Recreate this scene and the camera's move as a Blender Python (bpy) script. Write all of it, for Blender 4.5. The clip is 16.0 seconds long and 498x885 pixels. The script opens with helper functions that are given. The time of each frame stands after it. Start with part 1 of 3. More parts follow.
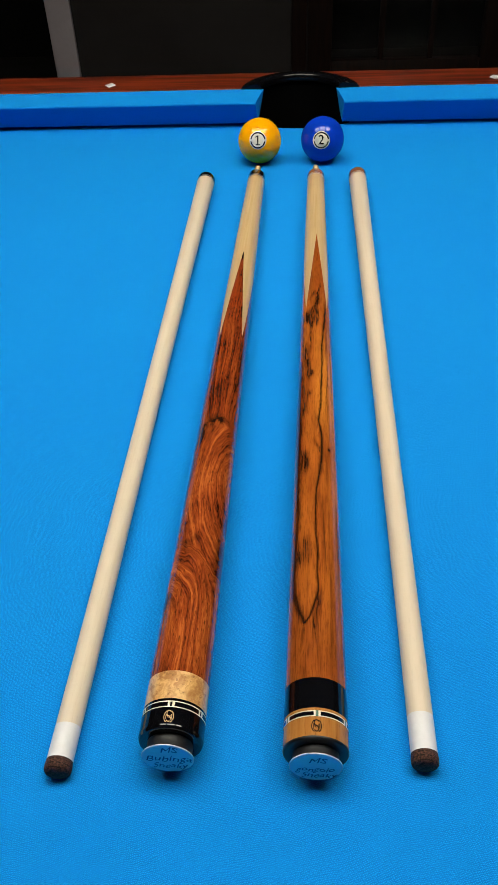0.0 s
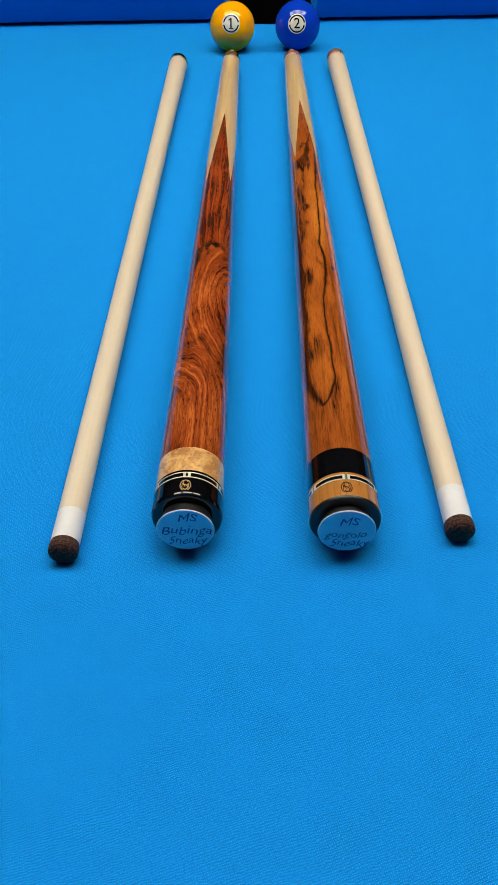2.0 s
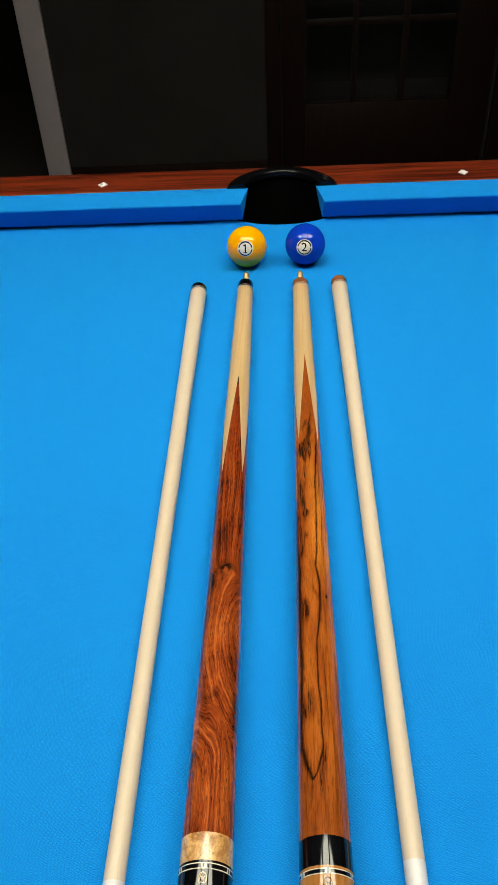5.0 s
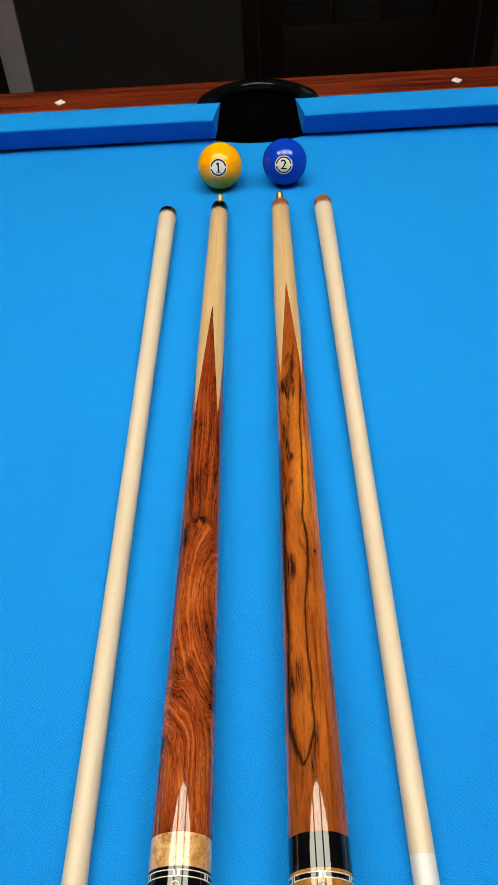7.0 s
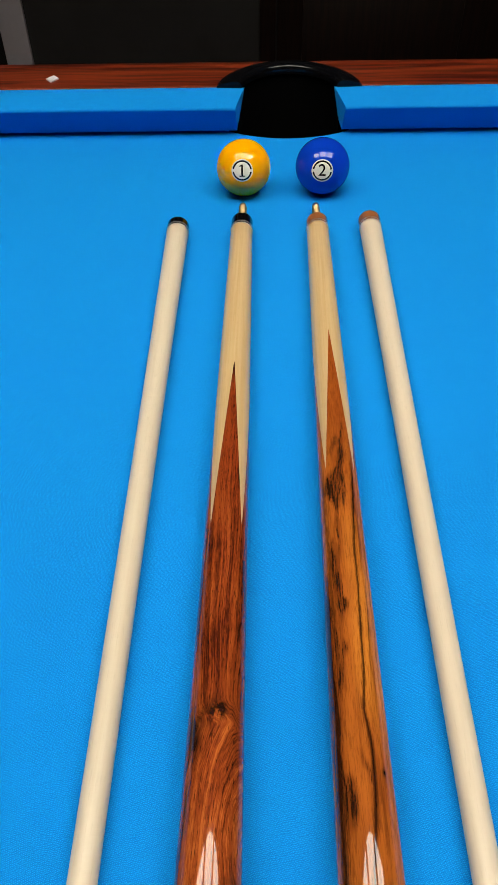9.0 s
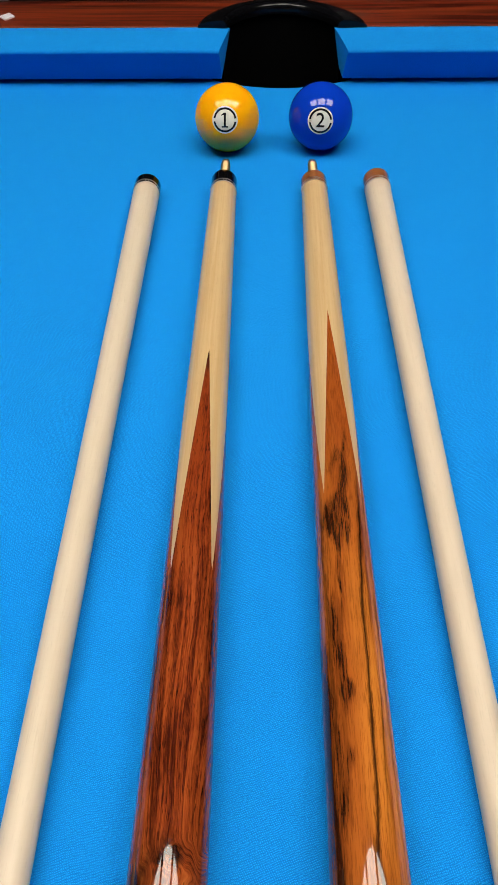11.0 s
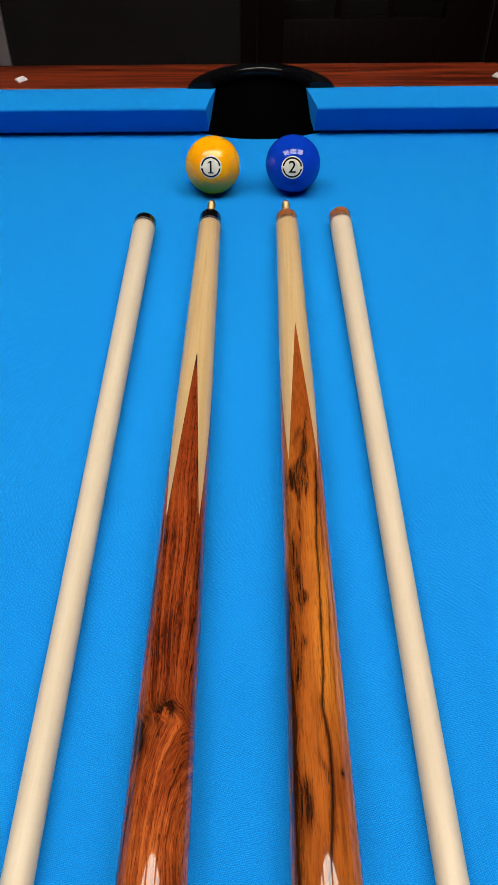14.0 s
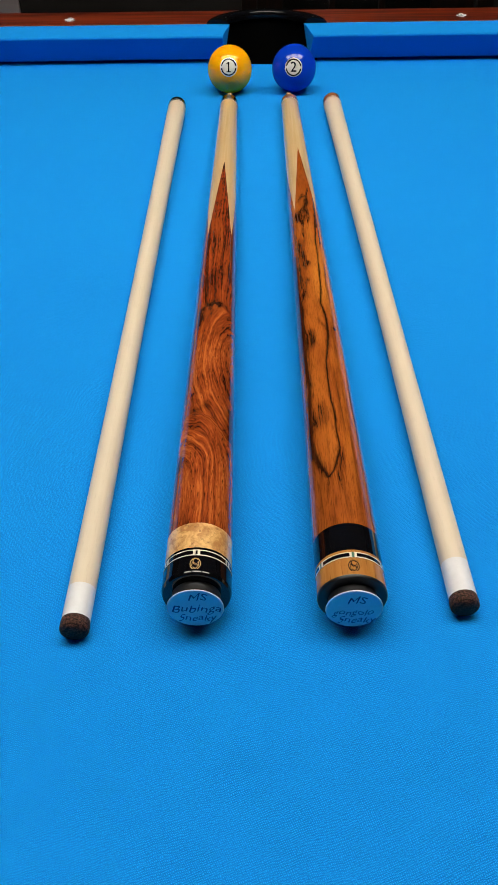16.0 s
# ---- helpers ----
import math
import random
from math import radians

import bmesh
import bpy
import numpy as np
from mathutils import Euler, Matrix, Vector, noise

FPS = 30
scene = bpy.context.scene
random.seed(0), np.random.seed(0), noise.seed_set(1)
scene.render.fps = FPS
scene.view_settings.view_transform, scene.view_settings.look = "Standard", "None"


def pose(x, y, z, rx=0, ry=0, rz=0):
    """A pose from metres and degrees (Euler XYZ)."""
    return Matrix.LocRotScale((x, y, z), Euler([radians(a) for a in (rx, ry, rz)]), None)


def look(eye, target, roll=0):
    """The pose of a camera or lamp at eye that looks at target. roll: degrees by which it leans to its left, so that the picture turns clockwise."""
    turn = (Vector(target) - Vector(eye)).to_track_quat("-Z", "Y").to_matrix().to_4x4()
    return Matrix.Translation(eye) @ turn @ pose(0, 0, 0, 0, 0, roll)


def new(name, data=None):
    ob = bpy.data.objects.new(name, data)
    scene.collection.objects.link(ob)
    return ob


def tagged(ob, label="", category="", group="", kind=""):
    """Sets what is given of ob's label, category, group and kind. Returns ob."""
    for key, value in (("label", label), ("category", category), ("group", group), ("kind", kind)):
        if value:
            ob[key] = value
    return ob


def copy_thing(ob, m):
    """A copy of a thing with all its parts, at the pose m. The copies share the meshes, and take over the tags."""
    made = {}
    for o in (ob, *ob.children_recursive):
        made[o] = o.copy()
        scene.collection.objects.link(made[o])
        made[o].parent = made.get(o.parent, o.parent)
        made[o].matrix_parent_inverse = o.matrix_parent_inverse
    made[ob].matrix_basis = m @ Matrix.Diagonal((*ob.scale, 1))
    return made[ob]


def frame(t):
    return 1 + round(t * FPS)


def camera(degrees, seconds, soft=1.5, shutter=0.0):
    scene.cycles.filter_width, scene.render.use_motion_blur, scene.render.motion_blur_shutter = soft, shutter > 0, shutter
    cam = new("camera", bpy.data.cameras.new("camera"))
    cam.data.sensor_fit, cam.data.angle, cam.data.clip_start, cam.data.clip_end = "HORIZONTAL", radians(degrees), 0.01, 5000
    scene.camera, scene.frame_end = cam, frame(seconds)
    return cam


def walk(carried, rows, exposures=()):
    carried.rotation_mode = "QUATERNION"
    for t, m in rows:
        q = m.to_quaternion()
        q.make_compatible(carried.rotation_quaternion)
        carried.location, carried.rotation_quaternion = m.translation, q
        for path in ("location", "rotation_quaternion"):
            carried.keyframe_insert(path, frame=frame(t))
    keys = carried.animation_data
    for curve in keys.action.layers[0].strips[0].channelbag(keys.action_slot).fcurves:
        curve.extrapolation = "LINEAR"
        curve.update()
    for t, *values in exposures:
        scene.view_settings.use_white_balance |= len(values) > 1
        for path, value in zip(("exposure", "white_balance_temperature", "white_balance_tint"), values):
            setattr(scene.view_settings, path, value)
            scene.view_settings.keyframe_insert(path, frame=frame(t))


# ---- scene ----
cam = camera(36.5, 16.0, soft=1.1)
PATH = [
    (0, (0.049, 0.051, 0.372), (-0.069, 1.574, -0.92), -2.5),
    (0.5, (0.036, 0.051, 0.322), (-0.031, 1.581, -0.965), -2.1),
    (1, (0.02, 0.037, 0.281), (-0.009, 1.554, -1.022), -1.5),
    (1.5, (0.019, 0.019, 0.264), (0.005, 1.523, -1.054), -1.2),
    (2, (0.019, 0.003, 0.271), (0.011, 1.499, -1.056), -1.0),
    (2.5, (0.016, -0.005, 0.289), (0.016, 1.494, -1.036), -0.6),
    (3, (0.013, -0.012, 0.336), (0.011, 1.496, -0.977), -0.6),
    (3.5, (0.002, -0.013, 0.38), (-0.004, 1.507, -0.921), -1.0),
    (4, (-0.001, -0.007, 0.421), (-0.006, 1.521, -0.87), -1.3),
    (4.5, (0.006, 0.012, 0.448), (-0.028, 1.552, -0.828), -2.1),
    (5, (0.037, 0.07, 0.502), (-0.035, 1.607, -0.775), -3.0),
    (5.2, (0.043, 0.09, 0.5), (-0.035, 1.626, -0.779), -3.4),
    (7.3, (0.043, 0.127, 0.437), (0.002, 1.563, -0.955), -3.8),
    (7.5, (0.041, 0.125, 0.436), (-0.004, 1.558, -0.958), -3.6),
    (8, (0.027, 0.141, 0.44), (-0.02, 1.573, -0.956), -2.9),
    (8.5, (0.015, 0.214, 0.431), (-0.02, 1.633, -0.978), -1.7),
    (9, (0.015, 0.31, 0.392), (-0.01, 1.715, -1.03), -1.1),
    (9.2, (0.019, 0.349, 0.366), (-0.004, 1.746, -1.065), -1.1),
    (11.3, (0.025, 0.413, 0.318), (0.025, 1.785, -1.138), 0.1),
    (11.5, (0.027, 0.418, 0.317), (0.034, 1.799, -1.13), 0.5),
    (12, (0.028, 0.416, 0.325), (0.031, 1.806, -1.113), 0.3),
    (12.5, (0.025, 0.419, 0.329), (0.03, 1.82, -1.098), 0.3),
    (13, (0.027, 0.416, 0.331), (0.031, 1.825, -1.088), 0.1),
    (13.5, (0.027, 0.394, 0.34), (0.031, 1.815, -1.067), -0.1),
    (14, (0.032, 0.311, 0.363), (0.042, 1.755, -1.02), -0.3),
    (14.5, (0.034, 0.193, 0.375), (0.044, 1.678, -0.965), -0.7),
    (15, (0.024, 0.095, 0.372), (0.027, 1.613, -0.931), -1.0),
    (15.5, (0.011, 0.042, 0.331), (0.019, 1.572, -0.957), -0.9),
    (16, (0.012, 0.018, 0.298), (0.025, 1.537, -1.003), -0.6),
]
walk(cam, [(t, look(eye, target, roll)) for t, eye, target, roll in PATH],
     [(0, 0.0, 6500, 10), (1, 0.03, 6500, 10), (2, 0.04, 6470, 11), (2.5, 0.04, 6470, 11), (3, 0.03, 6500, 10), (4, 0.02, 6600, 9), (4.5, -0.03, 6620, 9), (5, 0.11, 6760, 7), (7.5, 0.14, 6680, 9), (8, 0.10, 6620, 9),
      (9, 0.0, 6500, 10), (11.5, 0.0, 6400, 15), (13, 0.0, 6400, 15), (14.5, 0.0, 6450, 13), (15.5, 0.02, 6450, 13), (16, 0.05, 6450, 13)])

# ---- world, light and exposure ----
LAMP = 11.7
world = bpy.data.worlds.new("night")
world.use_nodes = True
scene.world = world
world.node_tree.nodes["Background"].inputs[0].default_value = (0.5, 0.6, 0.8, 1)
world.node_tree.nodes["Background"].inputs[1].default_value = 0.002
scene.view_settings.exposure = 0.0


# ---- node helpers ----
class Net:
    """A small writer of material nodes: sockets in, sockets out."""

    def __init__(self, name):
        self.mat = bpy.data.materials.new(name)
        self.mat.use_nodes = True
        self.tree = self.mat.node_tree
        self.bsdf = self.tree.nodes["Principled BSDF"]
        self.coord = self.tree.nodes.new("ShaderNodeTexCoord").outputs["Object"]

    def put(self, socket, value):
        if isinstance(value, bpy.types.NodeSocket):
            self.tree.links.new(value, socket)
        elif isinstance(value, (tuple, list)) and len(value) == 3 and socket.type == "RGBA":
            socket.default_value = (*value, 1)
        else:
            socket.default_value = value

    def math(self, op, *args, clamp=False):
        n = self.tree.nodes.new("ShaderNodeMath")
        n.operation, n.use_clamp = op, clamp
        for s, a in zip(n.inputs, args):
            self.put(s, a)
        return n.outputs[0]

    def add(self, *a):
        out = a[0]
        for b in a[1:]:
            out = self.math("ADD", out, b)
        return out

    def mul(self, *a):
        out = a[0]
        for b in a[1:]:
            out = self.math("MULTIPLY", out, b)
        return out

    def sub(self, a, b):
        return self.math("SUBTRACT", a, b)

    def xyz(self, v=None):
        n = self.tree.nodes.new("ShaderNodeSeparateXYZ")
        self.put(n.inputs[0], self.coord if v is None else v)
        return n.outputs[0], n.outputs[1], n.outputs[2]

    def vec(self, x, y, z):
        n = self.tree.nodes.new("ShaderNodeCombineXYZ")
        for s, a in zip(n.inputs, (x, y, z)):
            self.put(s, a)
        return n.outputs[0]

    def stretch(self, sx, sy, sz, v=None):
        n = self.tree.nodes.new("ShaderNodeMapping")
        self.put(n.inputs[0], self.coord if v is None else v)
        n.inputs["Scale"].default_value = (sx, sy, sz)
        return n.outputs[0]

    def noise(self, v, scale=1.0, detail=3.0, rough=0.55):
        n = self.tree.nodes.new("ShaderNodeTexNoise")
        self.put(n.inputs["Vector"], v)
        n.inputs["Scale"].default_value = scale
        n.inputs["Detail"].default_value = detail
        n.inputs["Roughness"].default_value = rough
        return n.outputs[0]

    def step(self, v, lo, hi, a=0.0, b=1.0):
        n = self.tree.nodes.new("ShaderNodeMapRange")
        n.interpolation_type = "SMOOTHSTEP"
        for s, x in zip(n.inputs, (v, lo, hi, a, b)):
            self.put(s, x)
        return n.outputs[0]

    def bell(self, v, at, width):
        d = self.math("DIVIDE", self.sub(v, at), width)
        return self.math("EXPONENT", self.mul(self.mul(d, d), -1.0))

    def mix(self, f, a, b, kind="MIX"):
        n = self.tree.nodes.new("ShaderNodeMix")
        n.data_type, n.blend_type = "RGBA", kind
        self.put(n.inputs[0], f)
        self.put(n.inputs[6], a)
        self.put(n.inputs[7], b)
        return n.outputs[2]

    def bump(self, h, dist, strength=1.0):
        n = self.tree.nodes.new("ShaderNodeBump")
        n.inputs["Strength"].default_value = strength
        n.inputs["Distance"].default_value = dist
        self.put(n.inputs["Height"], h)
        self.put(self.bsdf.inputs["Normal"], n.outputs[0])

    def out(self, **kw):
        names = {"color": "Base Color", "rough": "Roughness", "metal": "Metallic", "coat": "Coat Weight", "coat_rough": "Coat Roughness",
                 "spec": "Specular IOR Level", "ior": "IOR", "glass": "Transmission Weight", "glow": "Emission Color", "glow_power": "Emission Strength",
                 "sheen": "Sheen Weight", "sub": "Subsurface Weight", "matte": "Diffuse Roughness"}
        for k, v in kw.items():
            self.put(self.bsdf.inputs[names[k]], v)
        return self.mat


def plain(name, color, rough=0.5, grain=0.12, scale=60.0, bump=0.0, **kw):
    """A painted, moulded or turned surface with faint uneven colour and gloss."""
    n = Net(name)
    a = n.noise(n.coord, scale, 4)
    b = n.noise(n.coord, scale * 9, 2)
    f = n.add(n.mul(a, 0.7), n.mul(b, 0.3))
    dark = tuple(c * (1 - grain) for c in color)
    light = tuple(min(1, c * (1 + grain)) for c in color)
    if bump:
        n.bump(b, bump, 0.6)
    return n.out(color=n.mix(n.step(f, 0.3, 0.7), dark, light), rough=n.step(a, 0.2, 0.8, rough * 0.85, min(1, rough * 1.15)), **kw)


# ---- materials ----
def cloth_material():
    n = Net("blue_worsted_cloth")
    x, y, z = n.xyz()
    warp = n.noise(n.coord, 18, 2)
    slub = n.noise(n.stretch(1, 3, 1), 160, 2)
    knots = n.noise(n.coord, 420, 1)
    a = n.math("SINE", n.add(n.mul(x, 7300), n.mul(y, 2600), n.mul(warp, 60), n.mul(slub, 6), n.mul(knots, 6)))
    b = n.math("SINE", n.add(n.mul(y, 6900), n.mul(x, -2100), n.mul(warp, 52), n.mul(slub, 6), n.mul(knots, 7)))
    weave = n.add(n.mul(a, b, 0.55), n.mul(b, 0.45), n.mul(a, 0.25))
    fuzz = n.noise(n.coord, 1100, 3)
    large = n.noise(n.coord, 4, 3)
    patchy = n.step(n.noise(n.coord, 38, 3), 0.3, 0.7, 0.55, 1.0)
    f = n.add(n.mul(weave, patchy, 0.56), n.mul(n.sub(fuzz, 0.5), 0.9), 0.5)
    c = n.mix(n.step(f, -0.1, 1.1), (0.0012, 0.145, 0.525), (0.0052, 0.352, 0.905))
    c = n.mix(n.mul(n.step(large, 0.35, 0.75), 0.25), c, (0.003, 0.215, 0.705))
    n.bump(n.add(n.mul(weave, patchy), n.mul(fuzz, 1.0)), 0.00022, 0.75)
    return n.out(color=c, rough=0.9, spec=0.12, matte=0.35)


def bubinga_material():
    """Red-brown wood: bowed lines under a knot, a swirl near the sleeve, straight dark lines towards the points."""
    n = Net("lacquered_bubinga")
    x0, y, z = n.xyz()
    slow = n.noise(n.stretch(70, 16, 70), 1, 2)
    mid = n.noise(n.stretch(230, 45, 230), 1, 3)
    x = n.add(x0, n.mul(n.sub(slow, 0.5), 0.0050), n.mul(n.sub(mid, 0.5), 0.0016))
    yw = n.add(y, n.mul(n.sub(slow, 0.5), 0.016))

    def oval(cx, cy, k, upper):
        dy = n.mul(n.sub(yw, cy), k)
        if upper:
            dy = n.math("MAXIMUM", dy, 0.0)
        dx = n.sub(x, cx)
        return n.math("SQRT", n.add(n.mul(dx, dx), n.mul(dy, dy), 1e-8))

    bowed = n.sub(0.021, oval(0.021, 0.184, 0.36, False))
    swirl = n.add(oval(-0.0125, 0.075, 0.46, True), 0.012)
    slant = n.add(yw, n.mul(x, 1.06), -0.1195)
    over_knot = n.step(yw, 0.240, 0.253)
    fan = n.mul(x, n.add(1.0, n.mul(n.bell(y, 0.252, 0.035), 0.45)))
    near = n.step(slant, -0.004, 0.003)
    g = n.add(n.mul(swirl, n.sub(1.0, near)), n.mul(bowed, near, n.sub(1.0, over_knot)), n.mul(fan, over_knot))
    lines = n.noise(n.vec(n.mul(g, 760), n.mul(y, 8), 0.3), 1, 4, 0.66)
    broad = n.noise(n.vec(n.mul(g, 230), n.mul(y, 9), 4.1), 1, 2)
    tone = n.noise(n.stretch(60, 26, 60), 1, 3)
    fleck = n.noise(n.vec(n.mul(g, 2300), n.mul(y, 170), n.mul(z, 500)), 1, 2)
    f = n.add(n.mul(n.sub(lines, 0.5), 2.05), n.mul(n.sub(broad, 0.5), 0.9), n.mul(n.sub(tone, 0.5), 1.3), n.mul(n.sub(fleck, 0.5), 1.1), 0.50)
    c = n.mix(n.step(f, -0.05, 0.60), (0.048, 0.0078, 0.0030), (0.245, 0.043, 0.010))
    c = n.mix(n.step(f, 0.46, 1.05), c, (0.46, 0.112, 0.022))
    # redder wood with darker lines above the knot, ending in the points
    red = n.mix(n.step(f, 0.08, 0.74), (0.042, 0.0062, 0.0028), (0.200, 0.029, 0.007))
    c = n.mix(n.add(n.step(y, 0.236, 0.262, 0.0, 0.50), n.step(y, 0.34, 0.44, 0.0, 0.40)), c, red)
    c = n.mix(n.mul(n.step(y, 0.500, 0.526), 0.8), c, (0.028, 0.0056, 0.0033))
    # pores: short dark ticks along the cue
    pores = n.noise(n.vec(n.mul(x0, 1500), n.mul(y, 190), n.mul(z, 300)), 1, 1, 0.5)
    c = n.mix(n.mul(n.step(pores, 0.62, 0.74), 0.70), c, (0.020, 0.0047, 0.0022))
    rag = n.step(n.noise(n.stretch(240, 150, 240), 1, 3), 0.36, 0.56)

    def blotch(bx, by, wx, wy, amount):
        return n.mul(n.bell(x, bx, wx), n.bell(yw, by, wy), amount)

    dark = n.add(n.mul(blotch(0.0015, 0.2470, 0.0034, 0.0045, 1.4), rag), blotch(-0.0100, 0.235, 0.0042, 0.0120, 1.1), n.mul(blotch(-0.004, 0.2480, 0.010, 0.0090, 0.50), n.add(0.4, n.mul(rag, 0.6))),
                 blotch(0.0142, 0.126, 0.0026, 0.012, 0.9), blotch(-0.0135, 0.086, 0.0032, 0.0070, 1.0), n.mul(blotch(-0.006, 0.1300, 0.010, 0.0050, 0.5), rag))
    c = n.mix(n.math("MINIMUM", dark, 0.92), c, (0.01116, 0.00372, 0.0022))
    n.bump(f, 0.00004, 0.1)
    return n.out(color=c, rough=0.5, spec=0.0, coat=1.0, coat_rough=0.03)


# the two dark lines of the goncalo's tongue figure, in millimetres: along the cue, across it
TONGUE_RIGHT = ((70.5, -6.6), (75, -3.4), (83, -1), (92.7, 1.2), (102, 0.8), (118, 1.1), (135, -0.1), (154, -0.6), (177, 0), (196, 2.6), (213, 3.7), (229, 4.1), (250, 1.5),
                (266, 3), (295, 3.7), (325, 4.8), (352, 5), (367, 5.5), (384, 6.8), (418, 7.8), (460, 9.5))
TONGUE_LEFT = ((70.5, -6.6), (81, -10), (94.6, -12.6), (109, -13), (127, -12.4), (155, -11.3), (176, -11.7), (200, -12), (224, -12.1), (247, -11.3), (273, -12.4), (301, -12.7), (340, -13.2))
# dark streaks on the upper part and on the lower part: from (along, across) to (along, across), width, strength
STREAKS_UP = ((463, 4.4, 437, 1.7, 0.6, 0.9), (438, 1.6, 408, -0.9, 1.5, 1.1), (448, -1.2, 429, -5.0, 1.2, 0.8), (411, -7.8, 395, -8.4, 1.7, 1.05), (413, -3.2, 387, -3.8, 2.2, 1.15),
              (390, -3.8, 366, -4.8, 0.8, 0.8), (410, 1.9, 378, 0.4, 0.6, 0.85), (358, -8.5, 333, -8.1, 1.2, 0.95), (370, -3.6, 338, -4.5, 0.5, 0.7), (331, -6.7, 303, -5.7, 1.4, 1.1), (315, -3.2, 308, -3.2, 1.0, 0.7))
STREAKS_LOW = ((298, -9.5, 284, -9.5, 1.2, 0.9), (289, -5, 281, -5, 1.0, 0.7), (282, -8.5, 258, -8.9, 1.5, 0.85), (222, -9.6, 192, -8.3, 1.7, 0.8), (214, -6.2, 198, -6.0, 1.6, 0.6),
               (230, -2, 214, 2.2, 1.2, 0.6), (138, -6.5, 112, -4.6, 2.6, 0.75), (126, -10.8, 112, -10.5, 1.4, 0.8), (75, -6.8, 56, -7.8, 1.0, 0.85), (78, -0.4, 56, -1.4, 0.9, 0.8),
               (92, 1.8, 77, 1.2, 1.4, 0.9), (88, -12.0, 76, -9.6, 0.9, 0.6))


def goncalo_material():
    """Orange-brown wood with a tongue-shaped figure between two black lines, and black streaks beside and above it."""
    n = Net("lacquered_goncalo_alves")
    x, y, z = n.xyz()
    slow = n.noise(n.stretch(60, 14, 60), 1, 2)
    mid = n.noise(n.stretch(260, 60, 260), 1, 3)
    xs = n.add(x, n.mul(n.sub(slow, 0.5), 0.0012), n.mul(n.sub(mid, 0.5), 0.0016))
    fine = n.noise(n.vec(n.mul(xs, 2100), n.mul(y, 105), n.mul(z, 700)), 1, 3, 0.6)
    streak = n.noise(n.vec(n.mul(xs, 420), n.mul(y, 18), n.mul(z, 300)), 1, 3, 0.6)
    tone = n.noise(n.vec(n.mul(xs, 120), n.mul(y, 17), n.mul(z, 60)), 1, 3)

    def track(points):
        out = points[0][1] / 1000
        for (ya, xa), (yb, xb) in zip(points, points[1:]):
            r = n.tree.nodes.new("ShaderNodeMapRange")
            for s, v in zip(r.inputs, (y, ya / 1000, yb / 1000, 0.0, (xb - xa) / 1000)):
                n.put(s, v)
            out = n.add(r.outputs[0], out)
        return out

    c = n.mix(n.step(tone, 0.30, 0.70), (0.250, 0.053, 0.009), (0.420, 0.108, 0.015))
    gold = n.mul(n.step(y, 0.215, 0.27), n.step(y, 0.345, 0.40, 1.0, 0.0), n.step(xs, -0.0035, 0.001))
    c = n.mix(n.mul(gold, n.step(tone, 0.25, 0.6, 0.35, 0.8)), c, (0.58, 0.185, 0.023))
    right, left = track(TONGUE_RIGHT), track(TONGUE_LEFT)
    inside = n.mul(n.step(xs, n.sub(right, 0.0012), right, 1.0, 0.0), n.step(xs, left, n.add(left, 0.002)), n.step(y, 0.074, 0.085))
    c = n.mix(n.mul(inside, n.step(y, 0.11, 0.16, 0.55, 0.25)), c, (0.41, 0.111, 0.016))
    # browner, closely striped wood beside the sleeve
    low = n.step(y, 0.066, 0.100, 1.0, 0.0)
    c = n.mix(n.mul(low, 0.5), c, (0.255, 0.062, 0.012))
    c = n.mix(n.mul(n.step(streak, 0.46, 0.70, 0.0, 0.62), n.sub(1.0, n.mul(inside, 0.6))), c, (0.110, 0.022, 0.005))
    c = n.mix(n.mul(n.step(fine, 0.48, 0.66), n.add(0.42, n.mul(low, 0.18))), c, (0.095, 0.019, 0.004))
    # plain reddish wood in the long point
    edge = n.add(y, n.mul(n.sub(streak, 0.5), 0.06))
    c = n.mix(n.step(edge, 0.430, 0.470, 0.0, 0.85), c, n.mix(n.step(fine, 0.38, 0.66), (0.29, 0.062, 0.010), (0.19, 0.036, 0.006)))
    fray = n.step(fine, 0.36, 0.66)
    begin = n.step(y, 0.0690, 0.0725)
    hair = n.step(n.noise(n.vec(n.mul(xs, 2700), n.mul(y, 80), n.mul(z, 900)), 1, 3, 0.7), 0.42, 0.58)
    body = n.add(0.00052, n.mul(fray, 0.00045), n.mul(hair, 0.0003), n.mul(n.bell(y, 0.212, 0.026), 0.0005))
    l1 = n.mul(n.bell(xs, right, body), begin, n.step(y, 0.40, 0.46, 1.0, 0.0))
    l2 = n.mul(n.bell(xs, left, n.add(0.0010, n.mul(fray, 0.0010), n.mul(hair, 0.0006))), begin, n.step(y, 0.30, 0.35, 1.0, 0.0))
    # unlike the lines, the streaks are bundles of fine fibres
    marks = 0.0
    for ya, xa, yb, xb, wide, amount in STREAKS_UP + STREAKS_LOW:
        hi, lo = ya / 1000, yb / 1000
        cx = n.step(y, lo, hi, xb / 1000, xa / 1000)
        soft = min(0.010, (hi - lo) * 0.6)
        ends = n.mul(n.step(y, lo - soft, lo + soft), n.step(y, hi - soft, hi + soft, 1.0, 0.0))
        marks = n.add(n.mul(n.bell(xs, cx, wide * 0.0020), ends, amount), marks)
    marks = n.math("MINIMUM", marks, 1.0)
    c = n.mix(n.mul(n.step(n.add(marks, n.mul(n.sub(streak, 0.5), 1.3), n.mul(n.sub(fine, 0.5), 0.7)), 0.10, 0.85), 0.62), c, (0.115, 0.024, 0.005))
